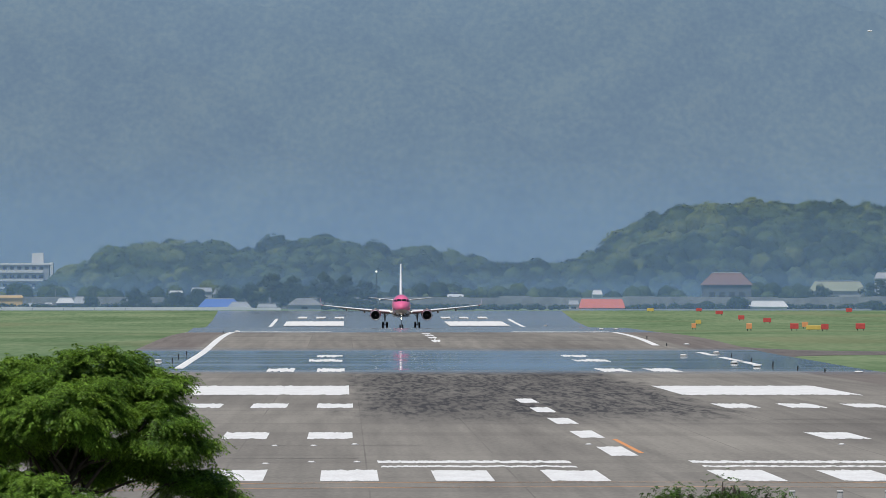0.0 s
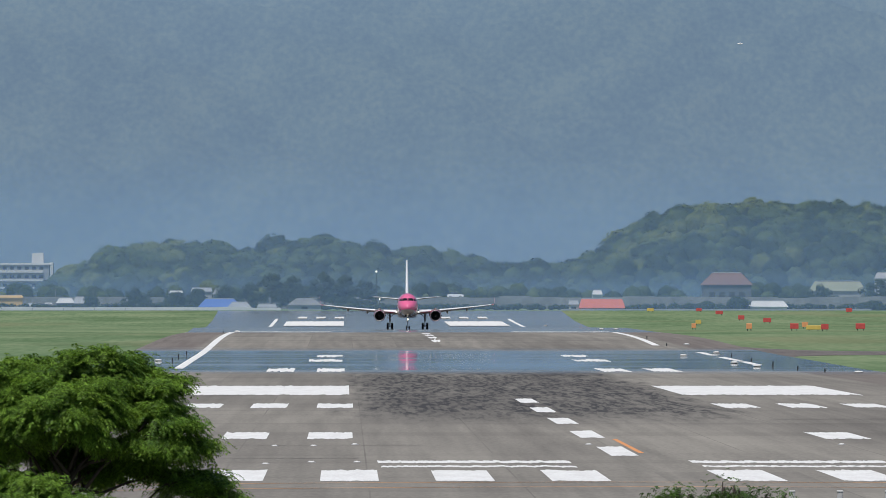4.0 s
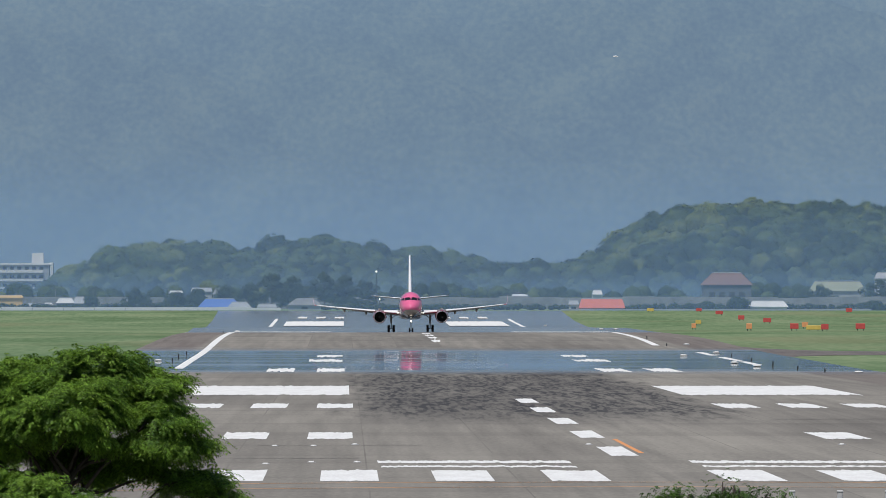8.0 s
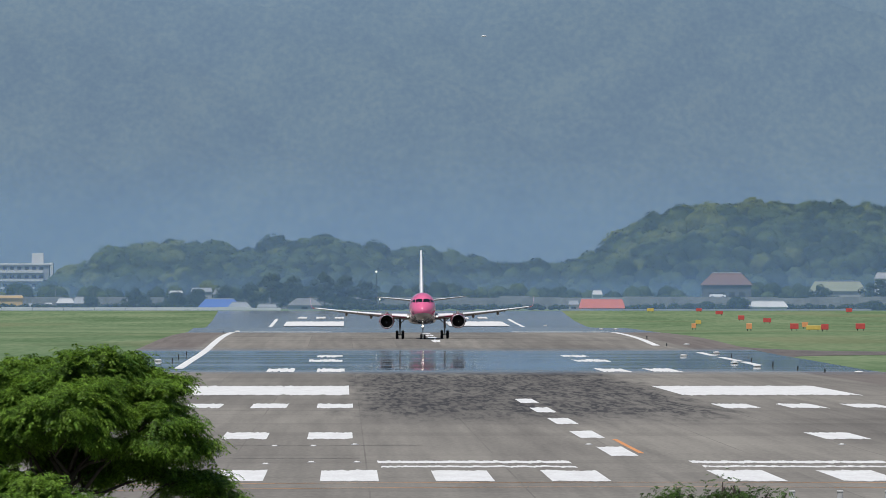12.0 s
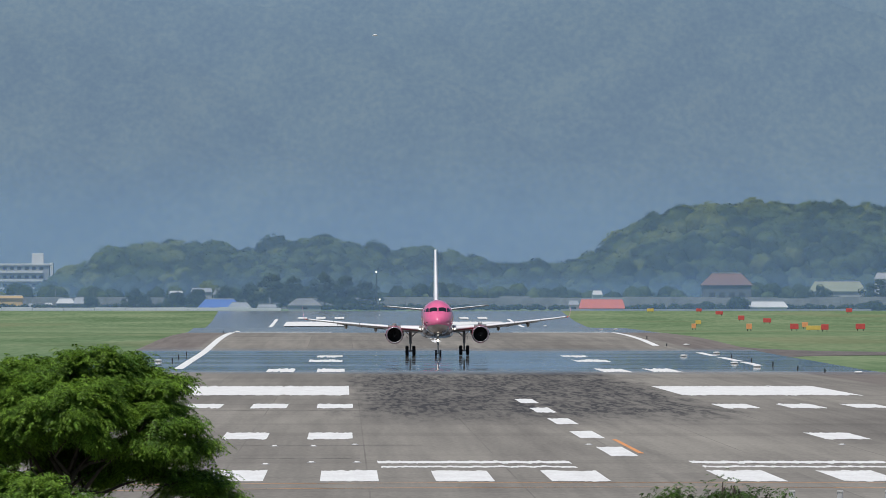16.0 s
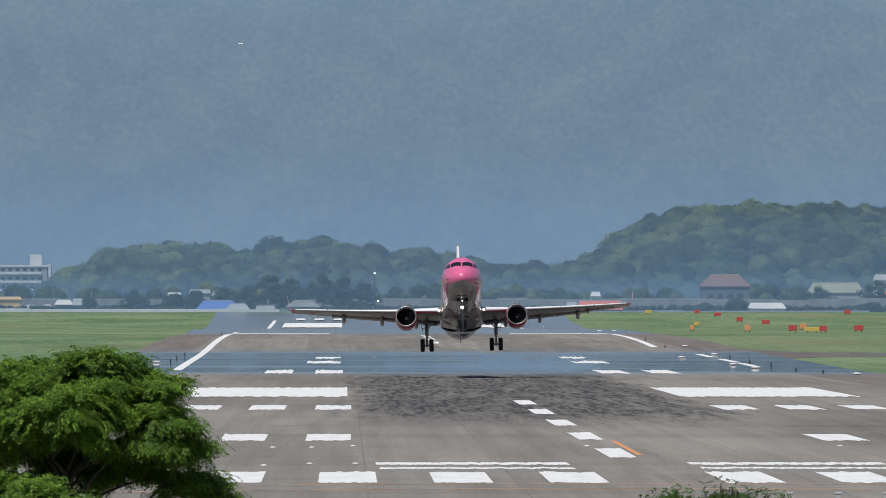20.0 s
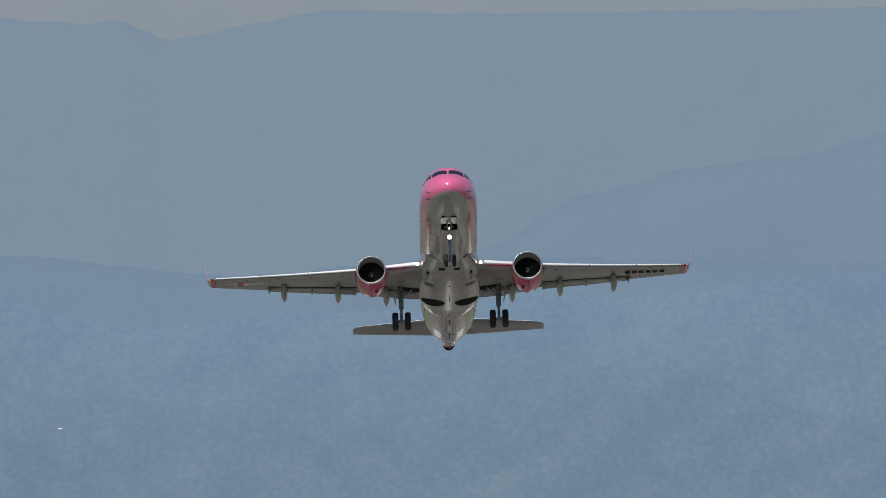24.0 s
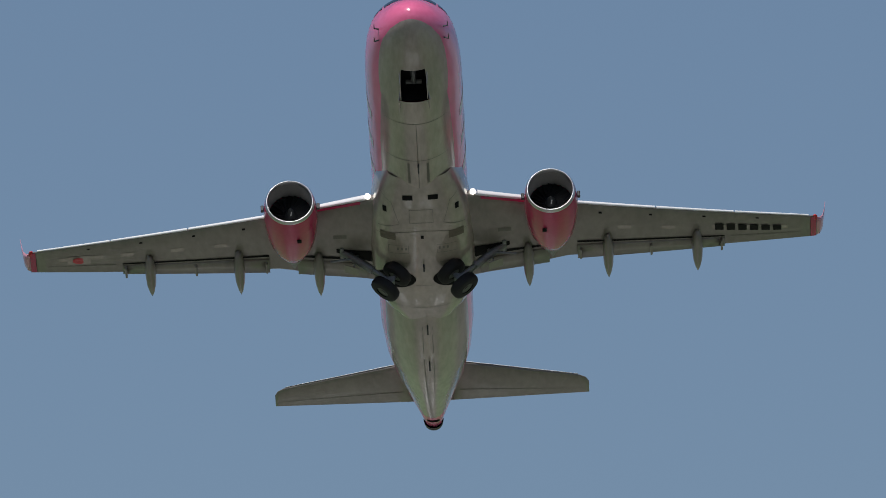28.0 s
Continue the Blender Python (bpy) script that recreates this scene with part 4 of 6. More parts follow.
def build_road_and_car():
    y0, y1 = 3200.5, 3208.0
    z = view_z(528, 3203)
    x0, x1 = view_x(-1500, 3203), view_x(3200, 3203)
    gz = ground_z(3203) - 0.2
    bm = box_bm((x1 - x0, y1 - y0, z - gz), Matrix.Translation(((x0 + x1) / 2, (y0 + y1) / 2, (z + gz) / 2)))
    tagged(part("embankment_road", bm, ROOF_GREY, None), "grey road on an embankment below the woods", "road", kind="structure")
    c = thing("car", "small white car driving along the embankment road", "car")
    rings = []
    for x, zb, zt in ((-2.0, 0.35, 0.75), (-1.9, 0.28, 0.92), (-1.1, 0.25, 1.0), (1.0, 0.25, 0.98), (1.85, 0.28, 0.86), (2.0, 0.38, 0.7)):
        rings.append([(x, -0.8, zb), (x, -0.83, (zb + zt) / 2), (x, -0.74, zt), (x, 0.74, zt), (x, 0.83, (zb + zt) / 2), (x, 0.8, zb)])
    mesh_object("body", *loft(rings), CAR_WHITE, c, smooth=False)
    mesh_object("cabin", *loft([[(x, -w, z) for x, z in ((-1.75, 0.95), (-1.35, 1.48), (0.35, 1.5), (1.1, 0.97))] for w in (0.72, -0.72)]), GLASS_DARK, c, "dark glazed cabin", smooth=False)
    part("roof", box_bm((1.75, 1.4, 0.06), Matrix.Translation((-0.5, 0, 1.51)), 0.02), CAR_WHITE, c)
    for wx in (-1.25, 1.25):
        for wy in (-0.78, 0.78):
            w = part("wheel", add_rod(bmesh.new(), (wx, wy - 0.09, 0.31), (wx, wy + 0.09, 0.31), 0.31, seg=18), TYRE, c)
            part("rim", add_rod(bmesh.new(), (wx, wy - 0.1, 0.31), (wx, wy + 0.1, 0.31), 0.18, seg=12), LIGHT_GREY, w)
    return c, z


CAR_WHITE = mat("car_white", (0.82, 0.82, 0.82), 0.3, color2=(0.76, 0.76, 0.77), scale=2, coat=0.3)
TYRE = mat("car_tyre", (0.025, 0.025, 0.026), 0.8, scale=4)
LIGHT_GREY = mat("car_rim", (0.5, 0.5, 0.51), 0.4, 0.6, scale=4)
CAR, ROAD_Z = build_road_and_car()


def build_windsock():
    d = 2900.0
    gz = ground_z(d)
    top = view_z(507, d)
    w = thing("windsock", "red and white striped windsock on a pole", "windsock", Matrix.Translation((view_x(1586, d), d, gz)))
    part("pole", add_rod(bmesh.new(), (0, 0, 0), (0, 0, top - gz), 0.09, 0.05), LIGHT_GREY, w)
    red = mat("sock_red", (0.72, 0.16, 0.07), 0.8, scale=3)
    white = mat("sock_white", (0.8, 0.8, 0.78), 0.8, scale=3)
    for i in range(5):
        a, b = i / 5, (i + 1) / 5
        p = Vector((-0.1 - 1.9 * a, 0, top - gz - 0.2 - 0.9 * a * a - 0.3 * a))
        q = Vector((-0.1 - 1.9 * b, 0, top - gz - 0.2 - 0.9 * b * b - 0.3 * b))
        part("sock_band", add_rod(bmesh.new(), p, q, 0.34 - 0.16 * a, 0.34 - 0.16 * b, 14), red if i % 2 == 0 else white, w)


build_windsock()


def far_tree(label, px, py_top, wpx, d, seed):
    rng = random.Random(seed)
    k = d / 23000
    gz = ground_z(d)
    h = view_z(py_top, d) - gz
    t = thing("field_tree", label, "tree", Matrix.Translation((view_x(px, d), d, gz)), group="trees at the field edge")
    bm = bmesh.new()
    add_rod(bm, (0, 0, -0.1), (0, 0, h * 0.7), 0.22, 0.08, 8)
    for i in range(5):
        a = i * 1.3
        add_rod(bm, (0, 0, h * (0.3 + 0.07 * i)), (wpx * k * 0.3 * math.cos(a), wpx * k * 0.3 * math.sin(a), h * (0.5 + 0.08 * i)), 0.07, 0.03, 5)
    part("trunk", bm, BARK, t)
    p, shells = Pile(), []
    nrng = np.random.default_rng(seed)
    for i in range(46):
        u = rng.random()
        z = h * (0.16 + 0.8 * u)
        rr = wpx * k * 0.5 * math.sqrt(max(0.05, 1 - u ** 1.8)) * rng.random() ** 0.5
        a = rng.uniform(0, 6.28)
        r = rng.uniform(0.5, 1.05)
        p.add(*lumpy(ICO1, (rr * math.cos(a), rr * math.sin(a), z), (r * 0.5, r * 0.5, r * 0.45), rng.random() * 40, 0.5, 2.6))
        shells.append(leaf_shell((rr * math.cos(a), rr * math.sin(a), z), r * 1.15, 130, nrng, 1.5))
    tagged(mesh_object("crown", p.v, p.f, FOREST_DARK, t), kind="stuff")
    tagged(quad_object("foliage", shells, FOREST_DARK, t), kind="stuff")


for i, (px, py, w, d) in enumerate(((240, 512, 52, 3055), (310, 520, 60, 3090), (350, 517, 40, 3085), (480, 488, 92, 3060), (575, 486, 70, 3075), (440, 505, 50, 3090),
                                    (525, 505, 60, 3095), (1305, 530, 46, 3030), (160, 528, 30, 3070), (1250, 540, 40, 3036), (1545, 538, 50, 3034),
                                    (515, 494, 76, 3085), (612, 492, 74, 3088), (648, 500, 60, 3096), (400, 510, 50, 3098), (1562, 498, 96, 3225), (1450, 508, 70, 3228))):
    far_tree("dark green broadleaf tree at the field's edge", px, py, w, d, 20 + i)

SIGN_RED = mat("sign_red", (0.56, 0.085, 0.075), 0.6, color2=(0.44, 0.06, 0.055), scale=2)
SIGN_YELLOW = mat("sign_yellow", (0.68, 0.49, 0.12), 0.6, color2=(0.54, 0.38, 0.09), scale=2)
SIGN_ORANGE = mat("sign_orange", (0.80, 0.36, 0.16), 0.5, color2=(0.66, 0.28, 0.12), scale=2)
LIGHT_WHITE = mat("fitting_white", (0.8, 0.8, 0.78), 0.4, scale=4)
STEEL_GREY = mat("fitting_grey", (0.4, 0.4, 0.4), 0.5, 0.3, scale=4)
DARK_METAL = mat("fitting_dark", (0.05, 0.055, 0.06), 0.5, 0.3, scale=4)
LAMP_GLOW = mat("lamp_glow", (0.9, 0.85, 0.75), 0.3, emit=(1.0, 0.9, 0.72), strength=2.2)


def on_ground(py):
    """Distance at which the ground shows at that height of the view."""
    best = 400
    for y in range(400, 3000, 5):
        if 531 + (CAM_Z - ground_z(y)) / y * 23000 >= py:
            best = y
    return best


def airfield_sign(px, py, wpx, hpx, material, name, label):
    d = on_ground(py + hpx / 2)
    k = d / 23000
    s = thing(name, label, "sign", Matrix.Translation((view_x(px, d), d, ground_z(d))), group="airfield signs")
    h = hpx * k
    part("panel", box_bm((wpx * k, 0.22, h * 0.75), Matrix.Translation((0, 0, h * 0.625)), 0.03), material, s)
    for sx in (-1, 1):
        part("leg", add_rod(bmesh.new(), (sx * wpx * k * 0.3, 0, 0), (sx * wpx * k * 0.3, 0, h * 0.3), 0.05), DARK_METAL, s)
    return s


def build_signs():
    for px, py, w, h in ((1237, 549, 10, 7), (1273, 554, 13, 8), (1312, 563, 11, 10), (1358, 568, 14, 10), (1406, 579, 15, 13), (1460, 580, 13, 13), (1523, 579, 17, 13), (1503, 550, 11, 9)):
        airfield_sign(px, py, w, h, SIGN_RED, "airfield_sign", "red airfield guidance sign standing in grass")
    for px, py, w, h in ((1440, 581, 26, 10), (1151, 549, 12, 7), (1236, 571, 10, 9)):
        airfield_sign(px, py, w, h, SIGN_YELLOW, "airfield_sign", "yellow airfield direction sign with dark marks")
    for px, py, w, h in ((1326, 579, 10, 13), (1425, 576, 11, 12), (1228, 578, 8, 11)):
        airfield_sign(px, py, w, h, SIGN_ORANGE, "marker_board", "orange marker board standing in grass")
    # edge lights
    src = thing("edge_light", "small white runway edge light on a short stem", "light", group="runway edge lights")
    part("stem", add_rod(bmesh.new(), (0, 0, 0), (0, 0, 0.07), 0.05), DARK_METAL, src)
    bm = bmesh.new()
    bmesh.ops.create_uvsphere(bm, u_segments=10, v_segments=6, radius=0.22, matrix=Matrix.Translation((0, 0, 0.09)) @ Matrix.Diagonal((1.7, 1, 0.45, 1)))
    part("lens", bm, LIGHT_WHITE, src, smooth=True)
    spots = [(1215, 611), (1210, 631), (1268, 626), (1520, 661), (1090, 584), (1064, 584), (965, 577), (1300, 644), (1340, 650), (280, 640), (420, 588)]
    for i, (px, py) in enumerate(spots):
        d = on_ground(py)
        m = Matrix.Translation((view_x(px, d), d, ground_z(d) + 0.03))
        if i == 0:
            src.matrix_basis = m
        else:
            copy_thing(src, m)
    inset = thing("inset_light", "flush white light fitting set in the asphalt joint", "light", group="inset pavement lights")
    part("rim", add_rod(bmesh.new(), (0, 0, 0), (0, 0, 0.02), 0.16, 0.14, 14), STEEL_GREY, inset)
    part("lens", add_rod(bmesh.new(), (0, 0, 0.02), (0, 0, 0.05), 0.11, 0.07, 12), LIGHT_WHITE, inset)
    for i, (px, py) in enumerate([(486, 790), (555, 790), (628, 789), (470, 821), (551, 820), (632, 820), (1042, 789), (1490, 787)]):
        d = on_ground(py)
        m = Matrix.Translation((view_x(px, d), d, ground_z(d) + 0.045))
        if i == 0:
            inset.matrix_basis = m
        else:
            copy_thing(inset, m)
    post = thing("marker_post", "short dark marker post at the pavement edge", "post", group="marker posts")
    part("pole", box_bm((0.11, 0.11, 0.27), Matrix.Translation((0, 0, 0.135)), 0.02), DARK_METAL, post)
    part("cap", box_bm((0.14, 0.14, 0.04), Matrix.Translation((0, 0, 0.29)), 0.01), DARK_METAL, post)
    for i, (px, py) in enumerate([(1460, 660), (1412, 655), (1368, 647), (1330, 640), (1295, 632), (316, 633), (330, 628), (305, 640), (1180, 613), (395, 590), (1145, 600)]):
        d = on_ground(py)
        m = Matrix.Translation((view_x(px, d), d, ground_z(d) + 0.03))
        if i == 0:
            post.matrix_basis = m
        else:
            copy_thing(post, m)
    # lamp masts at the far end
    for px, py, d in ((666, 482, 3080), (672, 531, 3020)):
        gz = ground_z(d)
        h = view_z(py, d) - gz
        s = thing("lamp_mast", "slender steel mast with a bright white lamp", "lamp", Matrix.Translation((view_x(px, d), d, gz)), group="lamp masts")
        part("pole", add_rod(bmesh.new(), (0, 0, 0), (0, 0, h), 0.16, 0.09), DARK_METAL, s)
        part("cross_bar", box_bm((1.3, 0.1, 0.1), Matrix.Translation((0, 0, h - 0.2))), DARK_METAL, s)
        bm = bmesh.new()
        bmesh.ops.create_uvsphere(bm, u_segments=12, v_segments=8, radius=0.2, matrix=Matrix.Translation((0, -0.1, h + 0.15)))
        part("lamp_head", bm, LAMP_GLOW, s, "glowing white lamp", smooth=True)
    # utility poles
    pl = thing("utility_pole", "grey concrete utility pole behind the field", "pole", group="utility poles")
    part("pole", add_rod(bmesh.new(), (0, 0, 0), (0, 0, 5.0), 0.08, 0.05), WALL_HAZE, pl)
    part("cross_arm", box_bm((1.5, 0.1, 0.1), Matrix.Translation((0, 0, 5.0))), DARK_METAL, pl)
    for i, px in enumerate((30, 98, 165, 298, 1195)):
        m = Matrix.Translation((view_x(px, 3130), 3130, ground_z(3130)))
        if i == 0:
            pl.matrix_basis = m
        else:
            copy_thing(pl, m)


build_signs()

# ---------------- the airliner ----------------


def livery_material():
    """Pink paint above, pale grey below, parted by a line that rises to the tail."""
    m = bpy.data.materials.new("livery_pink_grey")
    m.use_nodes = True
    nt = m.node_tree
    b = nt.nodes["Principled BSDF"]
    tc = nt.nodes.new("ShaderNodeTexCoord")
    v = tc.outputs["Object"]
    sep = nt.nodes.new("ShaderNodeSeparateXYZ")
    nt.links.new(v, sep.inputs[0])
    y = sep.outputs["Y"]
    along = node_math(nt, "DIVIDE", node_math(nt, "ADD", y, S0), 30.0)
    line = node_math(nt, "MULTIPLY", ramp(nt, along, [(k / 30, z / 5) for k, z in ((0, 2.71), (3.8, 2.14), (7, 2.26), (15, 2.3), (19, 2.56), (20.5, 2.63), (24, 2.92), (27, 3.40), (28.3, 3.50), (29.2, 3.2))]), 5.0)
    below = node_math(nt, "LESS_THAN", sep.outputs["Z"], line)
    dirt = noise_fac(nt, v, 1.0, 4, (1.2, 0.35, 1.2))
    fine = noise_fac(nt, v, 1.0, 3, (8, 1.5, 8))
    t = node_math(nt, "MULTIPLY_ADD", dirt, 0.65, node_math(nt, "MULTIPLY", fine, 0.35))
    pink = ramp(nt, t, [(0.35, (0.73, 0.125, 0.270)), (0.65, (0.81, 0.175, 0.335))])
    grey = ramp(nt, t, [(0.35, (0.285, 0.252, 0.232)), (0.62, (0.42, 0.37, 0.342))])
    nt.links.new(mixed(nt, below, pink, grey), b.inputs["Base Color"])
    b.inputs["Roughness"].default_value = 0.25
    nt.links.new(node_math(nt, "MULTIPLY_ADD", below, 0.1, 0.5), b.inputs["Coat Weight"])
    b.inputs["Coat Roughness"].default_value = 0.11
    return m


S0 = 14.0        # distance from the nose to the main wheels
LIVERY = livery_material()
PINK = mat("paint_pink", (0.50, 0.042, 0.118), 0.22, color2=(0.43, 0.036, 0.10), scale=0.8, fine=8, coat=0.12)
PALE_PINK = mat("paint_pale_pink", (0.68, 0.36, 0.44), 0.3, color2=(0.58, 0.26, 0.35), scale=0.8, coat=0.2)
WING_GREY = mat("wing_grey_paint", (0.25, 0.228, 0.209), 0.3, color2=(0.172, 0.157, 0.144), scale=0.7, fine=8, stretch=(1, 0.4, 1), coat=0.15)
BELLY_GREY = mat("fairing_grey_paint", (0.42, 0.37, 0.342), 0.15, color2=(0.285, 0.252, 0.232), scale=0.7, fine=8, stretch=(1, 0.35, 1), coat=0.45)
FIN_WHITE = mat("paint_white", (0.90, 0.90, 0.90), 0.3, color2=(0.84, 0.84, 0.85), scale=0.8, coat=0.3)
BARE_METAL = mat("polished_aluminium", (0.62, 0.62, 0.64), 0.42, 1.0, color2=(0.45, 0.45, 0.47), scale=2.5)
STEEL = mat("gear_steel", (0.27, 0.28, 0.29), 0.45, 0.5, color2=(0.16, 0.17, 0.18), scale=3)
RUBBER = mat("tyre_rubber", (0.009, 0.009, 0.012), 0.75, color2=(0.006, 0.006, 0.008), scale=4)
RIM = mat("wheel_rim", (0.11, 0.11, 0.115), 0.45, 0.4, scale=4)
COCKPIT = mat("cockpit_glass", (0.015, 0.017, 0.02), 0.08, spec=0.6)
# near-black colour stands in for the shade inside bays, wells, gaps and vents
BAY_SHADE = mat("bay_shade", (0.012, 0.012, 0.014), 0.85, color2=(0.007, 0.007, 0.008), scale=3, spec=0.1)
DUCT_GREY = mat("inlet_duct", (0.36, 0.36, 0.35), 0.4, color2=(0.26, 0.26, 0.26), scale=3)
FAN_DARK = mat("fan_blades", (0.008, 0.0085, 0.01), 0.55, 0.1, scale=3)
GRILLE = mat("ram_air_grille", (0.15, 0.125, 0.10), 0.6, color2=(0.08, 0.068, 0.055), scale=6, stretch=(1, 4, 1))
SEAM = mat("panel_seam", (0.16, 0.155, 0.14), 0.6, scale=3)
LAND_LIGHT = mat("landing_light_glow", (1, 1, 1), 0.2, emit=(1.0, 0.9, 0.72), strength=4.0)
WING_LIGHT = mat("wing_light_glow", (1, 1, 1), 0.2, emit=(1.0, 0.96, 0.88), strength=1.8)
FLAG_WHITE = mat("marking_white", (0.78, 0.78, 0.76), 0.4, scale=2)
FLAG_RED = mat("marking_red", (0.60, 0.03, 0.04), 0.4, scale=2)
MARK_BLACK = mat("marking_black", (0.008, 0.008, 0.008), 0.6, scale=2, spec=0.1)

STATIONS = ((0.0, 0.03, 2.98, 2.92), (0.06, 0.24, 3.17, 2.73), (0.2, 0.44, 3.36, 2.54), (0.5, 0.72, 3.62, 2.30), (1.0, 1.0, 3.90, 2.07), (1.15, 1.06, 3.99, 2.03), (1.6, 1.2, 4.33, 1.92),
            (1.9, 1.27, 4.52, 1.87), (2.2, 1.33, 4.68, 1.82), (2.8, 1.42, 4.87, 1.75), (3.6, 1.48, 4.98, 1.69), (4.5, 1.505, 5.03, 1.675), (19.0, 1.505, 5.03, 1.675),
            (21.0, 1.49, 5.03, 1.78), (23.0, 1.37, 4.98, 2.08), (25.0, 1.12, 4.85, 2.56), (27.0, 0.76, 4.62, 3.10), (28.5, 0.47, 4.36, 3.46), (29.5, 0.27, 4.15, 3.66), (29.9, 0.12, 4.02, 3.78))
ST = [list(c) for c in zip(*STATIONS)]


def hull(s, ang):
    """A point of the fuselage skin; ang in degrees from the top, positive to +X."""
    w, zt, zb = (lerp_table(s, ST[0], ST[i]) for i in (1, 2, 3))
    a = radians(ang)
    return Vector((w * math.sin(a), s - S0, (zt + zb) / 2 + (zt - zb) / 2 * math.cos(a)))


def hull_normal(s, ang):
    a = hull(s + 0.02, ang) - hull(s - 0.02 if s > 0.02 else s, ang)
    b = hull(s, ang + 1) - hull(s, ang - 1)
    return b.cross(a).normalized()


def hull_patch(name, corners, lift, material, parent, label="", n=6):
    """A curved panel on the skin between four (s, angle) corners, given thickness."""
    rows = []
    for i in range(n + 1):
        for j in range(n + 1):
            u, v = i / n, j / n
            s = (corners[0][0] * (1 - u) + corners[1][0] * u) * (1 - v) + (corners[3][0] * (1 - u) + corners[2][0] * u) * v
            a = (corners[0][1] * (1 - u) + corners[1][1] * u) * (1 - v) + (corners[3][1] * (1 - u) + corners[2][1] * u) * v
            nrm = hull_normal(s, a)
            rows.append(hull(s, a) + nrm * lift)
    faces = [(i * (n + 1) + j, i * (n + 1) + j + 1, (i + 1) * (n + 1) + j + 1, (i + 1) * (n + 1) + j) for i in range(n) for j in range(n)]
    return mesh_object(name, rows, faces, material, parent, label)


WX = (0.9, 1.5, 3.0, 4.6, 6.5, 8.5, 10.5, 12.0, 12.55)


def wing_geo(x):
    """Leading edge, chord, height and thickness of the wing at x metres out."""
    le = lerp_table(x, (0.9, 1.5, 4.6, 12.55), (10.3, 10.7, 12.1, 15.4))
    te = lerp_table(x, (0.9, 1.5, 4.6, 12.55), (15.75, 15.75, 15.35, 16.6))
    z = 2.22 + 0.075 * max(0, x - 1.5) + 0.0022 * max(0, x - 1.5) ** 2
    return le, te - le, z, lerp_table(x, (0.9, 4.6, 12.55), (0.15, 0.12, 0.105))


def wing_point(side, x, c, upper, drop=0.0):
    le, ch, z, t = wing_geo(x)
    yt = 5 * t * (0.2969 * math.sqrt(c) - 0.126 * c - 0.3516 * c * c + 0.2843 * c ** 3 - 0.1036 * c ** 4)
    camber = 0.05 * (1 - (2 * c - 0.9) ** 2) * 0.5
    return Vector((side * x, le + c * ch - S0, z - 0.045 * c * ch + (camber + (yt if upper else -yt)) * ch - drop))


def surface(points_at, xs, n=14):
    rings = []
    for x in xs:
        cs = [(1 - math.cos(math.pi * i / n)) / 2 for i in range(n + 1)]
        ring = [points_at(x, c, True) for c in reversed(cs)] + [points_at(x, c, False) for c in cs[1:-1]]
        rings.append(ring)
    return loft(rings)


def under_wing(name, side, x0, x1, c0, c1, material, parent, lift=0.012, label=""):
    n = 4
    v = []
    for i in range(n + 1):
        for j in range(n + 1):
            v.append(wing_point(side, x0 + (x1 - x0) * i / n, c0 + (c1 - c0) * j / n, False, lift))
    f = [(i * (n + 1) + j, i * (n + 1) + j + 1, (i + 1) * (n + 1) + j + 1, (i + 1) * (n + 1) + j) for i in range(n) for j in range(n)]
    return mesh_object(name, v, f, material, parent, label)


def ring_band(name, profile, center, material, parent, label="", seg=40):
    v, f = loft(lathe(profile, seg, center), cap=False)
    return mesh_object(name, v, f, material, parent, label)


def wheel(parent, x, z, r, w, y=0.0):
    prof = [(r * 0.45, -w * 0.5), (r * 0.8, -w * 0.5), (r * 0.95, -w * 0.42), (r, -w * 0.25), (r, w * 0.25), (r * 0.95, w * 0.42), (r * 0.8, w * 0.5), (r * 0.45, w * 0.5)]
    rings = [[(x + yy, y + rr * math.cos(2 * math.pi * j / 28), z + rr * math.sin(2 * math.pi * j / 28)) for j in range(28)] for rr, yy in prof]
    v, f = loft(rings, cap=False)
    mesh_object("tyre", v, f, RUBBER, parent, "black rubber tyre")
    bm = bmesh.new()
    add_rod(bm, (x - w * 0.42, y, z), (x + w * 0.42, y, z), r * 0.46, seg=20)
    add_rod(bm, (x - w * 0.47, y, z), (x + w * 0.47, y, z), r * 0.2, seg=12)
    part("rim", bm, RIM, parent, "grey metal wheel rim")


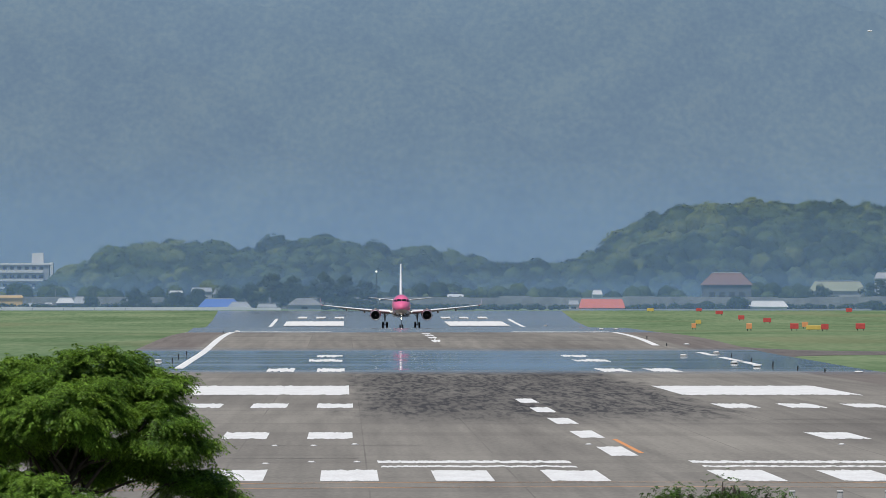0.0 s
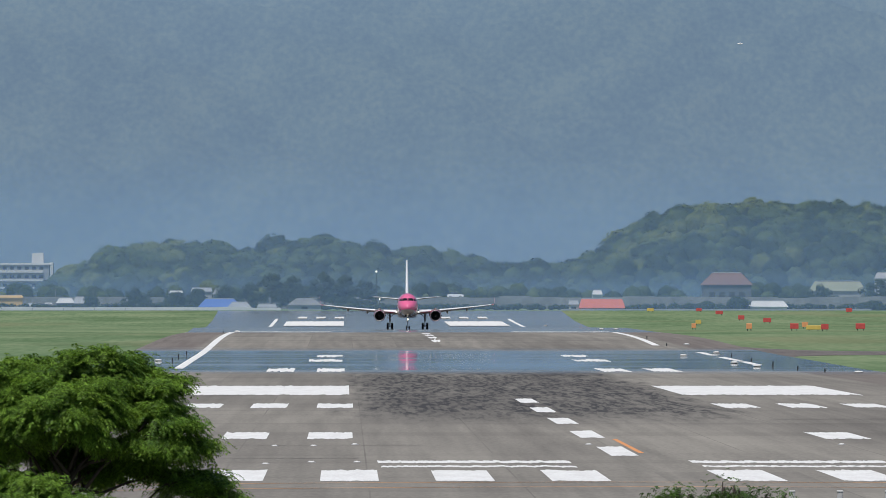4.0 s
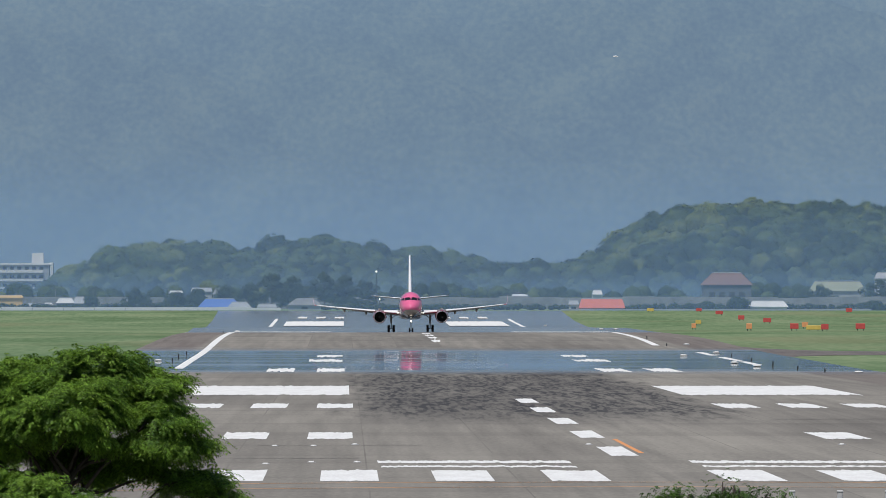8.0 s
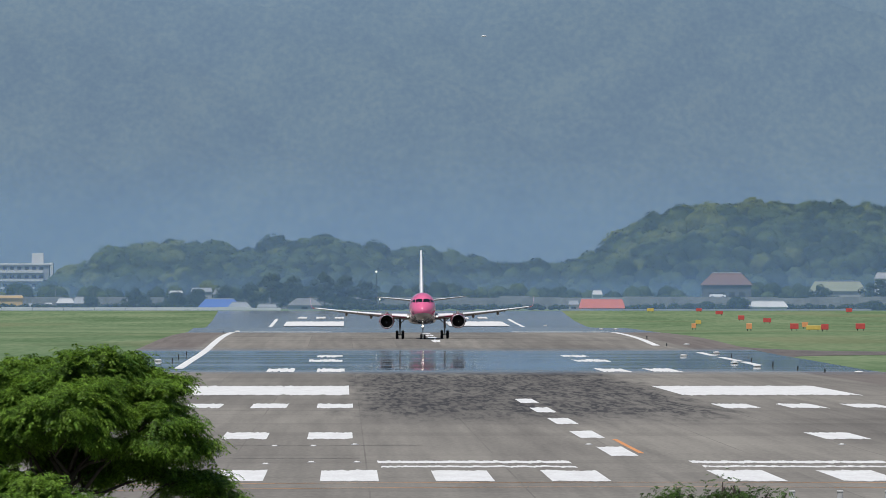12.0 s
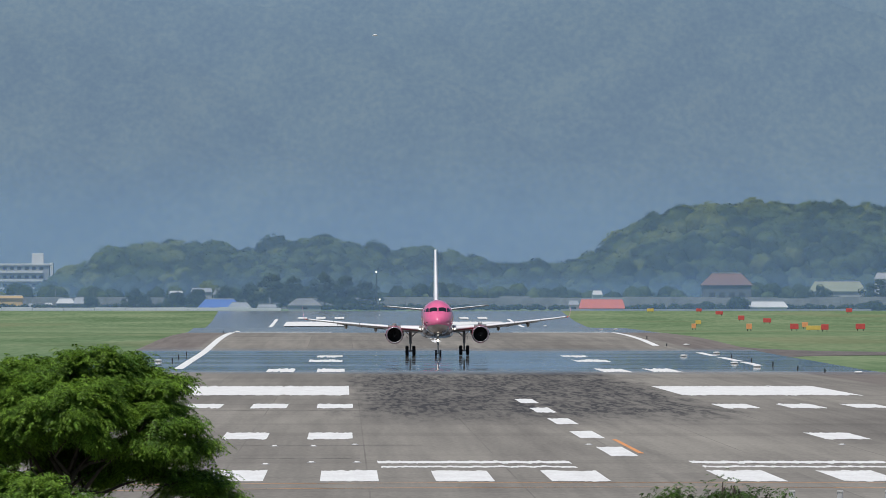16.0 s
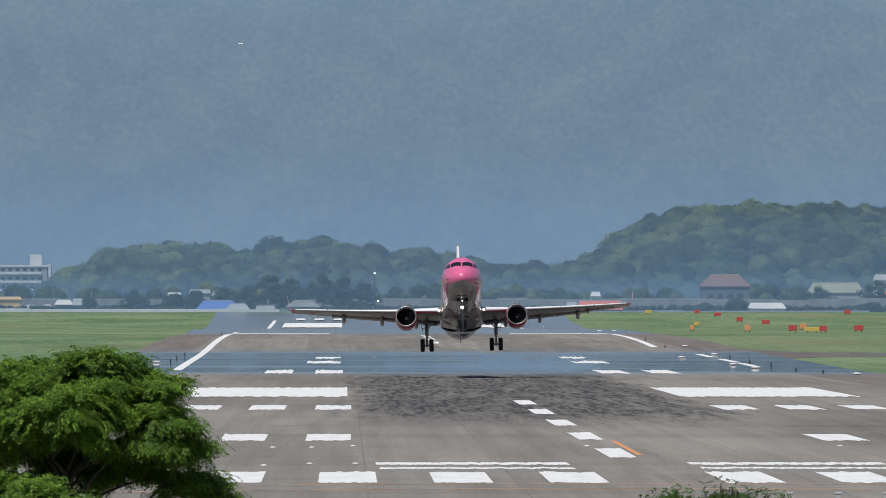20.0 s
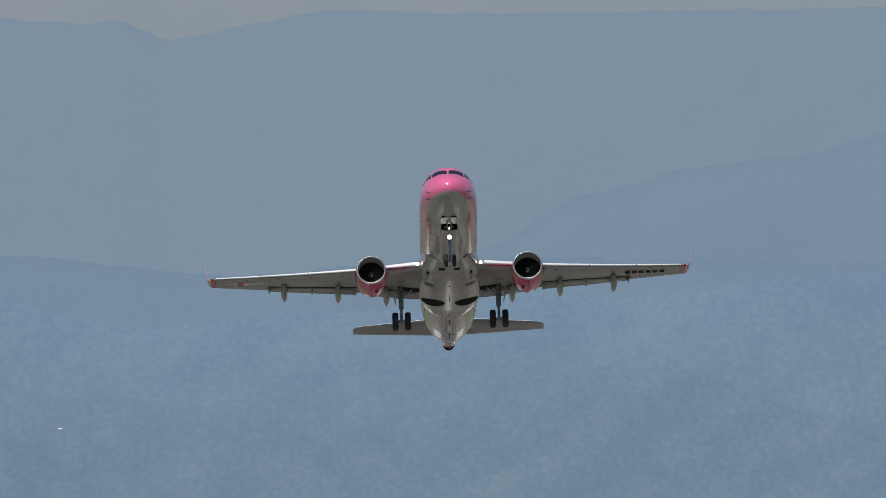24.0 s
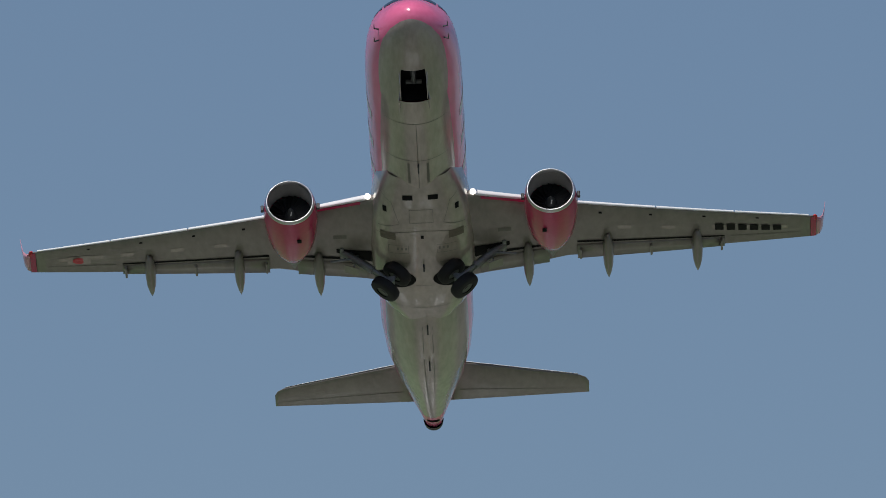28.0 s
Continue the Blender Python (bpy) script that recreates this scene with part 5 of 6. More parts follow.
def build_airliner():
    A = thing("airliner", "pink and grey twin-engine regional jet airliner taking off", "aircraft")
    moving = {}
    # fuselage
    ss = sorted(set([0, 0.03, 0.06, 0.12, 0.2, 0.35, 0.5, 0.7, 1.0, 1.3, 1.6, 1.9, 2.2, 2.5, 2.8, 3.2, 3.6, 4.0, 4.5] + [5 + i for i in range(15)] + [19.5 + 0.5 * i for i in range(21)] + [29.7, 29.9]))
    rings = [[hull(s, 360 * j / 64) for j in range(64)] for s in ss]
    v, f = loft(rings)
    # the nose-wheel bay is a real opening in the skin, with a box above it, its shade painted near-black
    cut = set()
    for i in range(len(ss) - 1):
        if ss[i] > 1.89 and ss[i + 1] < 3.61:
            cut |= {i * 64 + j for j in range(29, 35)}
    f = [q for k, q in enumerate(f) if k not in cut]
    lip = [s for s in ss if 1.89 < s < 3.61]
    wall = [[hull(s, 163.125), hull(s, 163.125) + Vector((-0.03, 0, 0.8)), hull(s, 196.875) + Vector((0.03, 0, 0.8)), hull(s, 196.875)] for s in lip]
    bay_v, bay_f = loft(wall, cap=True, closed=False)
    mesh_object("nose_bay", bay_v, bay_f, BAY_SHADE, A, "open nose-wheel bay painted near-black for its shade", smooth=False)
    mesh_object("fuselage", v, f, LIVERY, A, "glossy pink fuselage with a pale grey belly")
    # wing-body fairing under the centre section
    fr = []
    FAIRING = ((8.7, 1.05, 1.76), (9.6, 1.34, 1.60), (10.6, 1.50, 1.48), (11.8, 1.62, 1.40), (13.0, 1.68, 1.38), (14.5, 1.70, 1.38), (16.0, 1.60, 1.44), (17.2, 1.35, 1.56), (18.2, 0.9, 1.72))
    for s, w, zb in FAIRING:
        ring = []
        for j in range(33):
            a = math.pi * (j / 32 - 0.5)
            k = abs(math.sin(a)) ** 0.75 * (1 if a > 0 else -1)
            ring.append((w * k, s - S0, 2.65 - (2.65 - zb) * max(0, math.cos(a)) ** 0.45))
        fr.append(ring)
    v, f = loft(fr, closed=False, cap=False)
    mesh_object("belly_fairing", v, f, BELLY_GREY, A, "pale grey bulged belly fairing")
    for sd in (-1, 1):
        bm = bmesh.new()
        for k in range(5):
            u0, u1 = k / 5, (k + 1) / 5
            for a0, a1 in (((0.02 + 1.2 * u0) * sd, (0.02 + 1.2 * u1) * sd),):
                add_rod(bm, (a0, -4.45 + 0.9 * (1 - abs(a0) / 1.25), hull(9.5, 180 - math.degrees(math.asin(min(1, abs(a0) / 1.5)))).z - 0.012),
                        (a1, -4.45 + 0.9 * (1 - abs(a1) / 1.25), hull(9.5, 180 - math.degrees(math.asin(min(1, abs(a1) / 1.5)))).z - 0.012), 0.018, seg=5)
        part("fairing_seam", bm, SEAM, A)
    # cockpit panes
    for sd in (-1, 1):
        hull_patch("windshield_pane", ((1.02, 2.4 * sd), (1.50, 2.4 * sd), (1.86, 38 * sd), (1.38, 45 * sd)), 0.012, COCKPIT, A, "dark cockpit pane")
        hull_patch("side_window", ((1.48, 48 * sd), (1.96, 41 * sd), (2.5, 54 * sd), (2.08, 62 * sd)), 0.012, COCKPIT, A, "dark cockpit side pane")
        hull_patch("rear_cockpit_window", ((2.2, 63 * sd), (2.58, 56 * sd), (2.95, 63 * sd), (2.72, 68 * sd)), 0.012, COCKPIT, A, "dark cockpit side pane")
        # large white shapes on the flanks
        for k in range(3):
            s = 5.4 + 1.9 * k
            hull_patch("flank_marking", ((s, 84 * sd), (s + 0.45, 84 * sd), (s + 1.0, 114 * sd), (s + 0.5, 114 * sd)), 0.006, FLAG_WHITE, A, "white slanted bar on the pink flank")
        # cabin windows and doors
        for k in range(19):
            s = 5.6 + 0.79 * k
            hull_patch("cabin_window", ((s, 68 * sd), (s + 0.26, 68 * sd), (s + 0.26, 80 * sd), (s, 80 * sd)), 0.008, COCKPIT, A, n=2)
        hull_patch("door_outline", ((3.85, 55 * sd), (3.9, 55 * sd), (3.9, 112 * sd), (3.85, 112 * sd)), 0.006, SEAM, A, n=4)
        hull_patch("door_outline", ((4.75, 55 * sd), (4.8, 55 * sd), (4.8, 112 * sd), (4.75, 112 * sd)), 0.006, SEAM, A, n=4)
        # probes on the nose
        for s, a in ((1.0, 95), (1.25, 112)):
            p, nr = hull(s, a * sd), hull_normal(s, a * sd)
            bm = add_rod(bmesh.new(), p, p + nr * 0.16, 0.03, 0.02, 6)
            add_rod(bm, p + nr * 0.15, p + nr * 0.15 + Vector((0, -0.28, 0)), 0.022, 0.012, 6)
            part("air_probe", bm, DARK_METAL, A)
    # belly details: vents, seams, drain masts
    for sd in (-1, 1):
        hull_patch("antenna_panel", ((7.6, 180 + 10 * sd), (8.9, 180 + 10 * sd), (8.9, 180 + 13 * sd), (7.6, 180 + 13 * sd)), 0.008, SEAM, A, n=3)
    for y, l in ((-6.3, 0.25), (-0.2, 0.16), (4.6, 0.28), (7.4, 0.3)):
        z = hull(y + S0, 180).z if abs(y) > 4 else 1.38
        bm = box_bm((0.05, l, 0.26), Matrix.Translation((0, y, z - 0.1)) @ pose(0, 0, 0, -20, 0, 0), 0.012)
        part("blade_antenna", bm, DARK_METAL, A)
    hull_patch("belly_seam", ((5, 179.6), (9.4, 179.6), (9.4, 180.4), (5, 180.4)), 0.006, SEAM, A, n=3)
    for s in (5.0, 7.4):
        hull_patch("belly_seam", ((s, 140), (s + 0.03, 140), (s + 0.03, 220), (s, 220)), 0.006, SEAM, A, n=10)
    for a in (174, 186):
        hull_patch("belly_seam", ((18.6, a), (27.2, a), (27.2, a + 0.8), (18.6, a + 0.8)), 0.006, SEAM, A, n=10)
    v, f = loft(lathe([(0.02, 0.0), (0.10, 0.02), (0.13, 0.0), (0.16, -0.25), (0.30, -0.28), (0.33, -0.5)], 20, (0, 29.93 - S0, 3.90)), cap=False)
    mesh_object("apu_exhaust", v, f, DARK_METAL, A, "dark exhaust ring at the tail tip")
    hull_patch("tail_vent", ((28.75, 150), (28.95, 150), (28.95, 210), (28.75, 210)), 0.01, BAY_SHADE, A, "dark slot under the tail cone")
    # wings
    for sd in (-1, 1):
        W = mesh_object("wing", *surface(lambda x, c, up: wing_point(sd, x, c, up), WX), WING_GREY, A, "pale grey swept wing")
        # slats along the leading edge, coloured white to paint in the sun on their tops
        for a, b in ((1.72, 3.5), (4.7, 7.4), (7.45, 9.9), (9.95, 12.3)):
            xs = [a + (b - a) * i / 4 for i in range(5)]
            rings = []
            for x in xs:
                pts = [wing_point(sd, x, c, True) + Vector((0, -0.025, 0.03)) for c in (0.15, 0.10, 0.06, 0.03, 0.01, 0.0)] + [wing_point(sd, x, 0.005, False) + Vector((0, -0.018, 0.0)), wing_point(sd, x, 0.05, True)]
                rings.append(pts)
            v, f = loft(rings, cap=False, closed=True)
            mesh_object("slat", v, f, FIN_WHITE, W, "leading-edge slat coloured white for its sunlit top")
        under_wing("root_leading_edge", sd, 1.9, 3.45, 0.004, 0.018, PINK, W, 0.012, "thin pink strip under the leading edge by the root")
        under_wing("wing_tip", sd, 12.36, 12.54, 0.02, 0.98, PINK, W, 0.012, "pink painted wing tip")
        # flaps, lowered a little behind dark strips that paint in the gaps' shade
        for a, b in ((1.8, 4.0), (4.9, 9.6)):
            under_wing("flap_gap", sd, a, b, 0.70, 0.735, BAY_SHADE, W, 0.015, "dark strip for the shade in the flap gap")
            under_wing("flap_gap", sd, a, b, 0.845, 0.86, BAY_SHADE, W, 0.015)
            rings = []
            for i in range(5):
                x = a + (b - a) * i / 4
                le, ch, z, t = wing_geo(x)
                p = wing_point(sd, x, 0.78, False)
                fl = min(1.0, 0.3 * ch)
                rings.append([p + Vector((0, dy * fl, dz * fl)) for dy, dz in ((0, 0), (0.04, 0.07), (0.3, 0.06), (0.82, -0.10), (0.3, -0.08), (0.04, -0.06))])
            v, f = loft(rings)
            mesh_object("flap", v, f, WING_GREY, W, "lowered grey trailing-edge flap")
        under_wing("aileron_gap", sd, 9.8, 12.0, 0.72, 0.735, SEAM, W, 0.012)
        for x in (5.6, 7.2, 8.9, 10.6):
            under_wing("slat_hole", sd, x, x + 0.1, 0.085, 0.12, BAY_SHADE, W, 0.012)
        for x in (2.4, 3.4, 6.2, 7.6, 9.2, 10.2, 11.2):
            le, ch, z, t = wing_geo(x)
            under_wing("fuel_panel", sd, x, x + 0.42, 0.36, 0.36 + 0.24 / ch, BELLY_GREY if x > 5 else SEAM, W, 0.008)
        # flap track fairings
        for x, l in ((3.33, 2.5), (5.87, 2.5), (8.72, 2.3)):
            p = wing_point(sd, x, 0.86, False) + Vector((0, 0.25, -0.06))
            prof = [(0.01, -l * 0.48), (0.12, -l * 0.44), (0.19, -l * 0.25), (0.20, 0.0), (0.18, l * 0.2), (0.10, l * 0.42), (0.015, l * 0.56)]
            rings = [[(p.x + r * 0.85 * math.cos(2 * math.pi * j / 14), p.y + y, p.z - 0.10 - 0.12 * (y / l) + 1.3 * r * math.sin(2 * math.pi * j / 14)) for j in range(14)] for r, y in prof]
            v, f = loft(rings)
            mesh_object("flap_fairing", v, f, WING_GREY, W, "grey canoe-shaped flap fairing")
        for x in (5.0, 7.25, 9.5):
            p = wing_point(sd, x, 0.9, False)
            part("flap_hinge", box_bm((0.07, 0.62, 0.16), Matrix.Translation(p + Vector((0, 0.05, -0.08))), 0.02), WING_GREY, W)
        # winglet
        rings = []
        for x, dx, dz, s0, ch in ((0, 0.0, 0.0, 15.4, 1.2), (0, 0.12, 0.05, 15.5, 1.12), (0, 0.22, 0.25, 15.72, 0.95), (0, 0.30, 0.75, 16.2, 0.68), (0, 0.36, 1.3, 16.75, 0.38)):
            bx, bz = 12.53 + dx, wing_geo(12.55)[2] - 0.03 + dz
            th = 0.02 * ch
            rings.append([(sd * (bx + ox), s0 + cc * ch - S0, bz + oz) for cc, ox, oz in ((0, 0, 0), (0.3, th, -th * 0.4), (0.7, th * 0.7, -th * 0.3), (1, 0, 0), (0.7, -th * 0.7, th * 0.3), (0.3, -th, th * 0.4))])
        v, f = loft(rings)
        mesh_object("winglet", v, f, PALE_PINK, W, "thin pink upturned winglet")
        bm = bmesh.new()
        bmesh.ops.create_uvsphere(bm, u_segments=12, v_segments=8, radius=0.09, matrix=Matrix.Translation(wing_point(sd, 12.5, 0.1, False) + Vector((0, 0, 0.05))) @ Matrix.Diagonal((1, 2.2, 0.7, 1)))
        part("navigation_light", bm, FLAG_RED, W, "red glass navigation light", smooth=True)
        # lamp in the wing root
        bm = bmesh.new()
        p = wing_point(sd, 1.66, 0.0, False)
        bmesh.ops.create_uvsphere(bm, u_segments=14, v_segments=8, radius=0.10, matrix=Matrix.Translation(p + Vector((0, -0.06, 0.02))))
        part("root_light", bm, WING_LIGHT, W, "bright white wing-root lamp", smooth=True)
        # marks below the wings: flag on one, plain bars on the other
        if sd < 0:
            under_wing("flag", sd, 10.6, 11.35, 0.33, 0.66, BELLY_GREY, W, 0.014, "pale painted flag field")
            c = wing_point(sd, 10.98, 0.5, False, 0.02)
            bm = bmesh.new()
            bmesh.ops.create_circle(bm, cap_ends=True, segments=24, radius=0.2, matrix=Matrix.Translation(c + Vector((0, 0, -0.012))) @ pose(0, 0, 0, 180, 0, 0))
            part("flag_disc", bm, FLAG_RED, W, "red disc")
        else:
            for i in range(6):
                x = 9.3 + 0.37 * i
                under_wing("mark_bar", sd, x, x + 0.27, 0.30 + 0.012 * i, 0.50 + 0.012 * i, MARK_BLACK, W, 0.03, "plain dark painted bar")
        # engine
        ex, ez, ey = 4.1 * sd, 1.74, 9.8 - S0
        C = (ex, ey, ez)
        E = ring_band("engine_nacelle", [(0.775, 0.10), (0.82, 0.35), (0.85, 0.8), (0.84, 1.3), (0.79, 1.9), (0.70, 2.5), (0.55, 3.0), (0.44, 3.3), (0.42, 3.3), (0.42, 3.0)], C, PINK, A, "glossy pink engine nacelle")
        ring_band("inlet_lip", [(0.78, 0.12), (0.765, 0.05), (0.74, 0.0), (0.715, -0.01), (0.695, 0.04), (0.685, 0.14)], C, BARE_METAL, E, "polished metal inlet lip")
        ring_band("inlet_duct", [(0.692, 0.13), (0.68, 0.4), (0.70, 0.95)], C, DUCT_GREY, E, "grey inlet duct")
        bm = bmesh.new()
        bmesh.ops.create_circle(bm, cap_ends=True, segments=32, radius=0.70, matrix=Matrix.Translation((ex, ey + 1.0, ez)) @ pose(0, 0, 0, 90, 0, 0))
        part("fan_disc", bm, FAN_DARK, E, "dark disc behind the fan")
        blade = None
        for j in range(22):
            m = Matrix.Translation((ex, ey + 0.92, ez)) @ Matrix.Rotation(2 * math.pi * j / 22, 4, "Y")
            if blade is None:
                blade = part("fan_blade", box_bm((0.16, 0.02, 0.5), Matrix.Translation((0, 0, 0.43)) @ Matrix.Rotation(0.6, 4, "Z")), FAN_DARK, E)
                blade.matrix_basis = m
            else:
                o = new("fan_blade", blade.data)
                o.parent, o.matrix_basis = E, m
        ring_band("spinner", [(0.01, 0.50), (0.07, 0.60), (0.14, 0.75), (0.18, 0.92)], C, DARK_METAL, E, seg=20)
        part("spinner_mark", box_bm((0.035, 0.16, 0.02), Matrix.Translation((ex + 0.02, ey + 0.66, ez - 0.10)) @ pose(0, 0, 0, -28, 0, 12), 0.004), FLAG_WHITE, E, "white swirl on the spinner")
        ring_band("core_nozzle", [(0.40, 3.0), (0.36, 3.3), (0.27, 3.75), (0.25, 3.76)], C, STEEL, E, "bare metal core nozzle")
        ring_band("exhaust_cone", [(0.23, 3.5), (0.15, 4.0), (0.02, 4.5)], C, STEEL, E, seg=20)
        for o in (-1, 1):
            part("nacelle_fitting", box_bm((0.1, 0.14, 0.2), Matrix.Translation((ex + o * 0.88, ey + 0.42, ez)), 0.02), DARK_METAL, E)
        part("service_hatch", box_bm((0.14, 0.2, 0.03), Matrix.Translation((ex - 0.24 * sd, ey + 1.1, ez - 0.86)), 0.01), BAY_SHADE, E)
        rings = []
        for y, w, z0, z1 in ((0.7, 0.05, 0.8, 0.92), (1.3, 0.17, 0.7, 1.12), (2.2, 0.2, 0.5, 1.02), (3.4, 0.18, 0.3, 0.8), (4.6, 0.1, 0.38, 0.62), (5.3, 0.02, 0.48, 0.52)):
            rings.append([(ex + a * w, ey + y, ez + (z0 if b < 0 else z1)) for a, b in ((-1, -1), (-1, 1), (1, 1), (1, -1))])
        v, f = loft(rings)
        mesh_object("pylon", v, f, WING_GREY, E, "grey engine pylon", smooth=False)
        # tailplane
        def tail_pt(x, c, up):
            le = lerp_table(x, (0.3, 4.85, 5.05, 5.15), (25.5, 27.9, 28.12, 28.4))
            ch = lerp_table(x, (0.3, 5.15), (28.4, 29.2)) - le
            yt = 0.09 * 5 * (0.2969 * math.sqrt(c) - 0.126 * c - 0.3516 * c * c + 0.2843 * c ** 3 - 0.1036 * c ** 4)
            return Vector((sd * x, le + c * ch - S0, 4.02 + 0.10 * x + (yt if up else -yt) * ch))
        T = mesh_object("tailplane", *surface(tail_pt, (0.3, 1.5, 3.0, 4.4, 4.85, 5.05, 5.15), 10), WING_GREY, A, "pale grey tailplane")
        # white strip over the upper edge paints in the sun on it
        rings = [[tail_pt(x, c, up) + Vector((0, -0.03, 0.022 if up else -0.008)) for c, up in ((0.14, True), (0.09, True), (0.04, True), (0.01, True), (0, True), (0.06, True))] for x in (0.75, 2, 3.5, 4.8)]
        v, f = loft(rings, cap=False)
        mesh_object("leading_edge", v, f, FIN_WHITE, T, "leading edge coloured white for its sunlit top")
        v, f = loft([[tail_pt(x, c, False) + Vector((0, 0, -0.01)) for c in (0.66, 0.675)] for x in (0.9, 3, 5.05)], cap=False, closed=False)
        mesh_object("elevator_gap", v, f, SEAM, T)
    # fin
    def fin_pt(z, c, up):
        le = lerp_table(z, (4.5, 5.6, 9.95), (20.6, 23.0, 27.2))
        te = lerp_table(z, (4.6, 9.95), (28.3, 29.6))
        ch = te - le
        t = lerp_table(z, (4.6, 5.6, 9.95), (0.05, 0.09, 0.1))
        yt = t * 5 * (0.2969 * math.sqrt(c) - 0.126 * c - 0.3516 * c * c + 0.2843 * c ** 3 - 0.1036 * c ** 4)
        return Vector(((yt if up else -yt) * ch, le + c * ch - S0, z))
    FN = mesh_object("fin", *surface(fin_pt, (4.4, 5.0, 5.6, 7, 8.5, 9.7, 9.95), 10), FIN_WHITE, A, "white tail fin")
    v, f = loft([[fin_pt(z, 0.68, True) + Vector((0.01, 0, 0)), fin_pt(z, 0.69, True) + Vector((0.01, 0, 0))] for z in (5.3, 7.5, 9.8)], cap=False, closed=False)
    mesh_object("rudder_gap", v, f, SEAM, FN)
    # wheel wells: near-black patches for the shade inside, following the curve of the fairing
    def under_fairing(x, y):
        w, zb = (lerp_table(y + S0, [q[0] for q in FAIRING], [q[k] for q in FAIRING]) for k in (1, 2))
        k = min(0.985, abs(x) / w)
        sn = k ** (1 / 0.75)
        return Vector((x, y, 2.65 - (2.65 - zb) * max(0, 1 - sn * sn) ** 0.225))
    def belly_line(points, width=0.013):
        """A thin dark seam that follows the fairing through (x, y) points."""
        pts = []
        for (xa, ya), (xb, yb) in zip(points, points[1:]):
            pts += [(xa + (xb - xa) * q / 8, ya + (yb - ya) * q / 8) for q in range(8)]
        pts.append(points[-1])
        band = []
        for k, (px, py) in enumerate(pts):
            qx, qy = pts[min(k + 1, len(pts) - 1)]
            rx, ry = pts[max(k - 1, 0)]
            dx, dy = qx - rx, qy - ry
            ln = math.hypot(dx, dy) or 1
            band.append([under_fairing(px + e * dy / ln * width, py - e * dx / ln * width * 1.6) + Vector((0, 0, -0.008)) for e in (-0.5, 0.5)])
        mesh_object("panel_line", *loft(band, cap=False, closed=False), SEAM, A)

    def belly_panel(name, x0, x1, y0, y1, material, label=""):
        rows = [[under_fairing(x0 + (x1 - x0) * k / 6, y) + Vector((0, 0, -0.011)) for k in range(7)] for y in (y0, (y0 + y1) / 2, y1)]
        mesh_object(name, *loft(rows, cap=False, closed=False), material, A, label)
    belly_line([(-1.45, -2.1), (-0.7, -2.35), (0, -2.42), (0.7, -2.35), (1.45, -2.1)])
    belly_line([(-0.3, 1.25), (0.3, 1.25)])
    belly_line([(-1.1, 2.75), (-0.5, 2.95), (0, 3.0), (0.5, 2.95), (1.1, 2.75)])
    belly_line([(-0.37, -3.65), (0.37, -3.65), (0.37, -2.9), (-0.37, -2.9), (-0.37, -3.65)])
    belly_panel("drain_port", -0.05, 0.05, -2.15, -1.95, BAY_SHADE, "small round dark drain port")
    for sd in (-1, 1):
        belly_line([(1.36 * sd, -4.5), (0.92 * sd, -4.0), (0.70 * sd, -2.85), (0.95 * sd, -2.7), (1.38 * sd, -2.55)])
        belly_panel("belly_vent", 0.24 * sd, 0.56 * sd, -4.45, -4.2, BAY_SHADE, "dark half-round belly air vent")
        belly_panel("belly_vent", 1.08 * sd, 1.2 * sd, -3.75, -3.45, BAY_SHADE, "small dark belly air vent")
        belly_panel("air_grille", 0.84 * sd, 1.32 * sd, -2.3, -1.85, GRILLE, "brownish ram-air grille panel")
        belly_line([(0.45 * sd, -1.5), (1.08 * sd, -1.5), (1.08 * sd, -1.0), (0.45 * sd, -1.0), (0.45 * sd, -1.5)])
        for k in range(3):
            belly_panel("latch", (0.5 + 0.13 * k) * sd, (0.56 + 0.13 * k) * sd, -1.38, -1.22, SEAM)
        belly_line([(0.5 * sd, -0.35), (0.75 * sd, -0.35), (0.75 * sd, -0.1)])
    for sd in (-1, 1):
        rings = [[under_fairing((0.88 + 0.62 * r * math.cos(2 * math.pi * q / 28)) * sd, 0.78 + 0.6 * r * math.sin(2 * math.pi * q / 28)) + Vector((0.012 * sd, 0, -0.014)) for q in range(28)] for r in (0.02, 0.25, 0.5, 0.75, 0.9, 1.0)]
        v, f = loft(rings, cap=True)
        mesh_object("wheel_well", v, f, BAY_SHADE, A, "near-black patch for the shade of an open wheel well")
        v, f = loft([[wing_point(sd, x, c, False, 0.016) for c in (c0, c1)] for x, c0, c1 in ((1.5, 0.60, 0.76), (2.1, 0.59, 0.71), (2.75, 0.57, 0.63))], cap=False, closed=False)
        mesh_object("leg_well", v, f, BAY_SHADE, A, "near-black patch for the shaded leg slot under the wing")
    # doors of the nose bay
    for sd in (-1, 1):
        bm = box_bm((0.03, 0.8, 0.40), Matrix.Translation((0.45 * sd, 3.2 - S0, 1.54)) @ pose(0, 0, 0, 0, -10 * sd, 0), 0.008)
        part("nose_gear_door", bm, BELLY_GREY, A, "small open nose gear door")
        moving["front_door" + str(sd)] = D = part("front_bay_door", box_bm((0.425, 1.0, 0.03), Matrix.Translation((-0.215 * sd, 0, 0)), 0.006), BELLY_GREY, A, "hinged nose bay door")
        D.matrix_basis = pose(0.43 * sd, 2.39 - S0, 1.835, 0, 0, 0)
    # landing gear
    for sd in (-1, 1):
        G = bmesh.new()
        # around the hinge: x inward/outward, z down
        add_rod(G, (0, -0.35, 0), (0, 0.35, 0), 0.09)
        add_rod(G, (0, 0, 0), (0, 0, -1.2), 0.13, seg=16)
        add_rod(G, (0, 0, -1.1), (0, 0, -1.90), 0.075, seg=14)
        add_rod(G, (-0.36, 0, -1.90), (0.36, 0, -1.90), 0.07, seg=12)
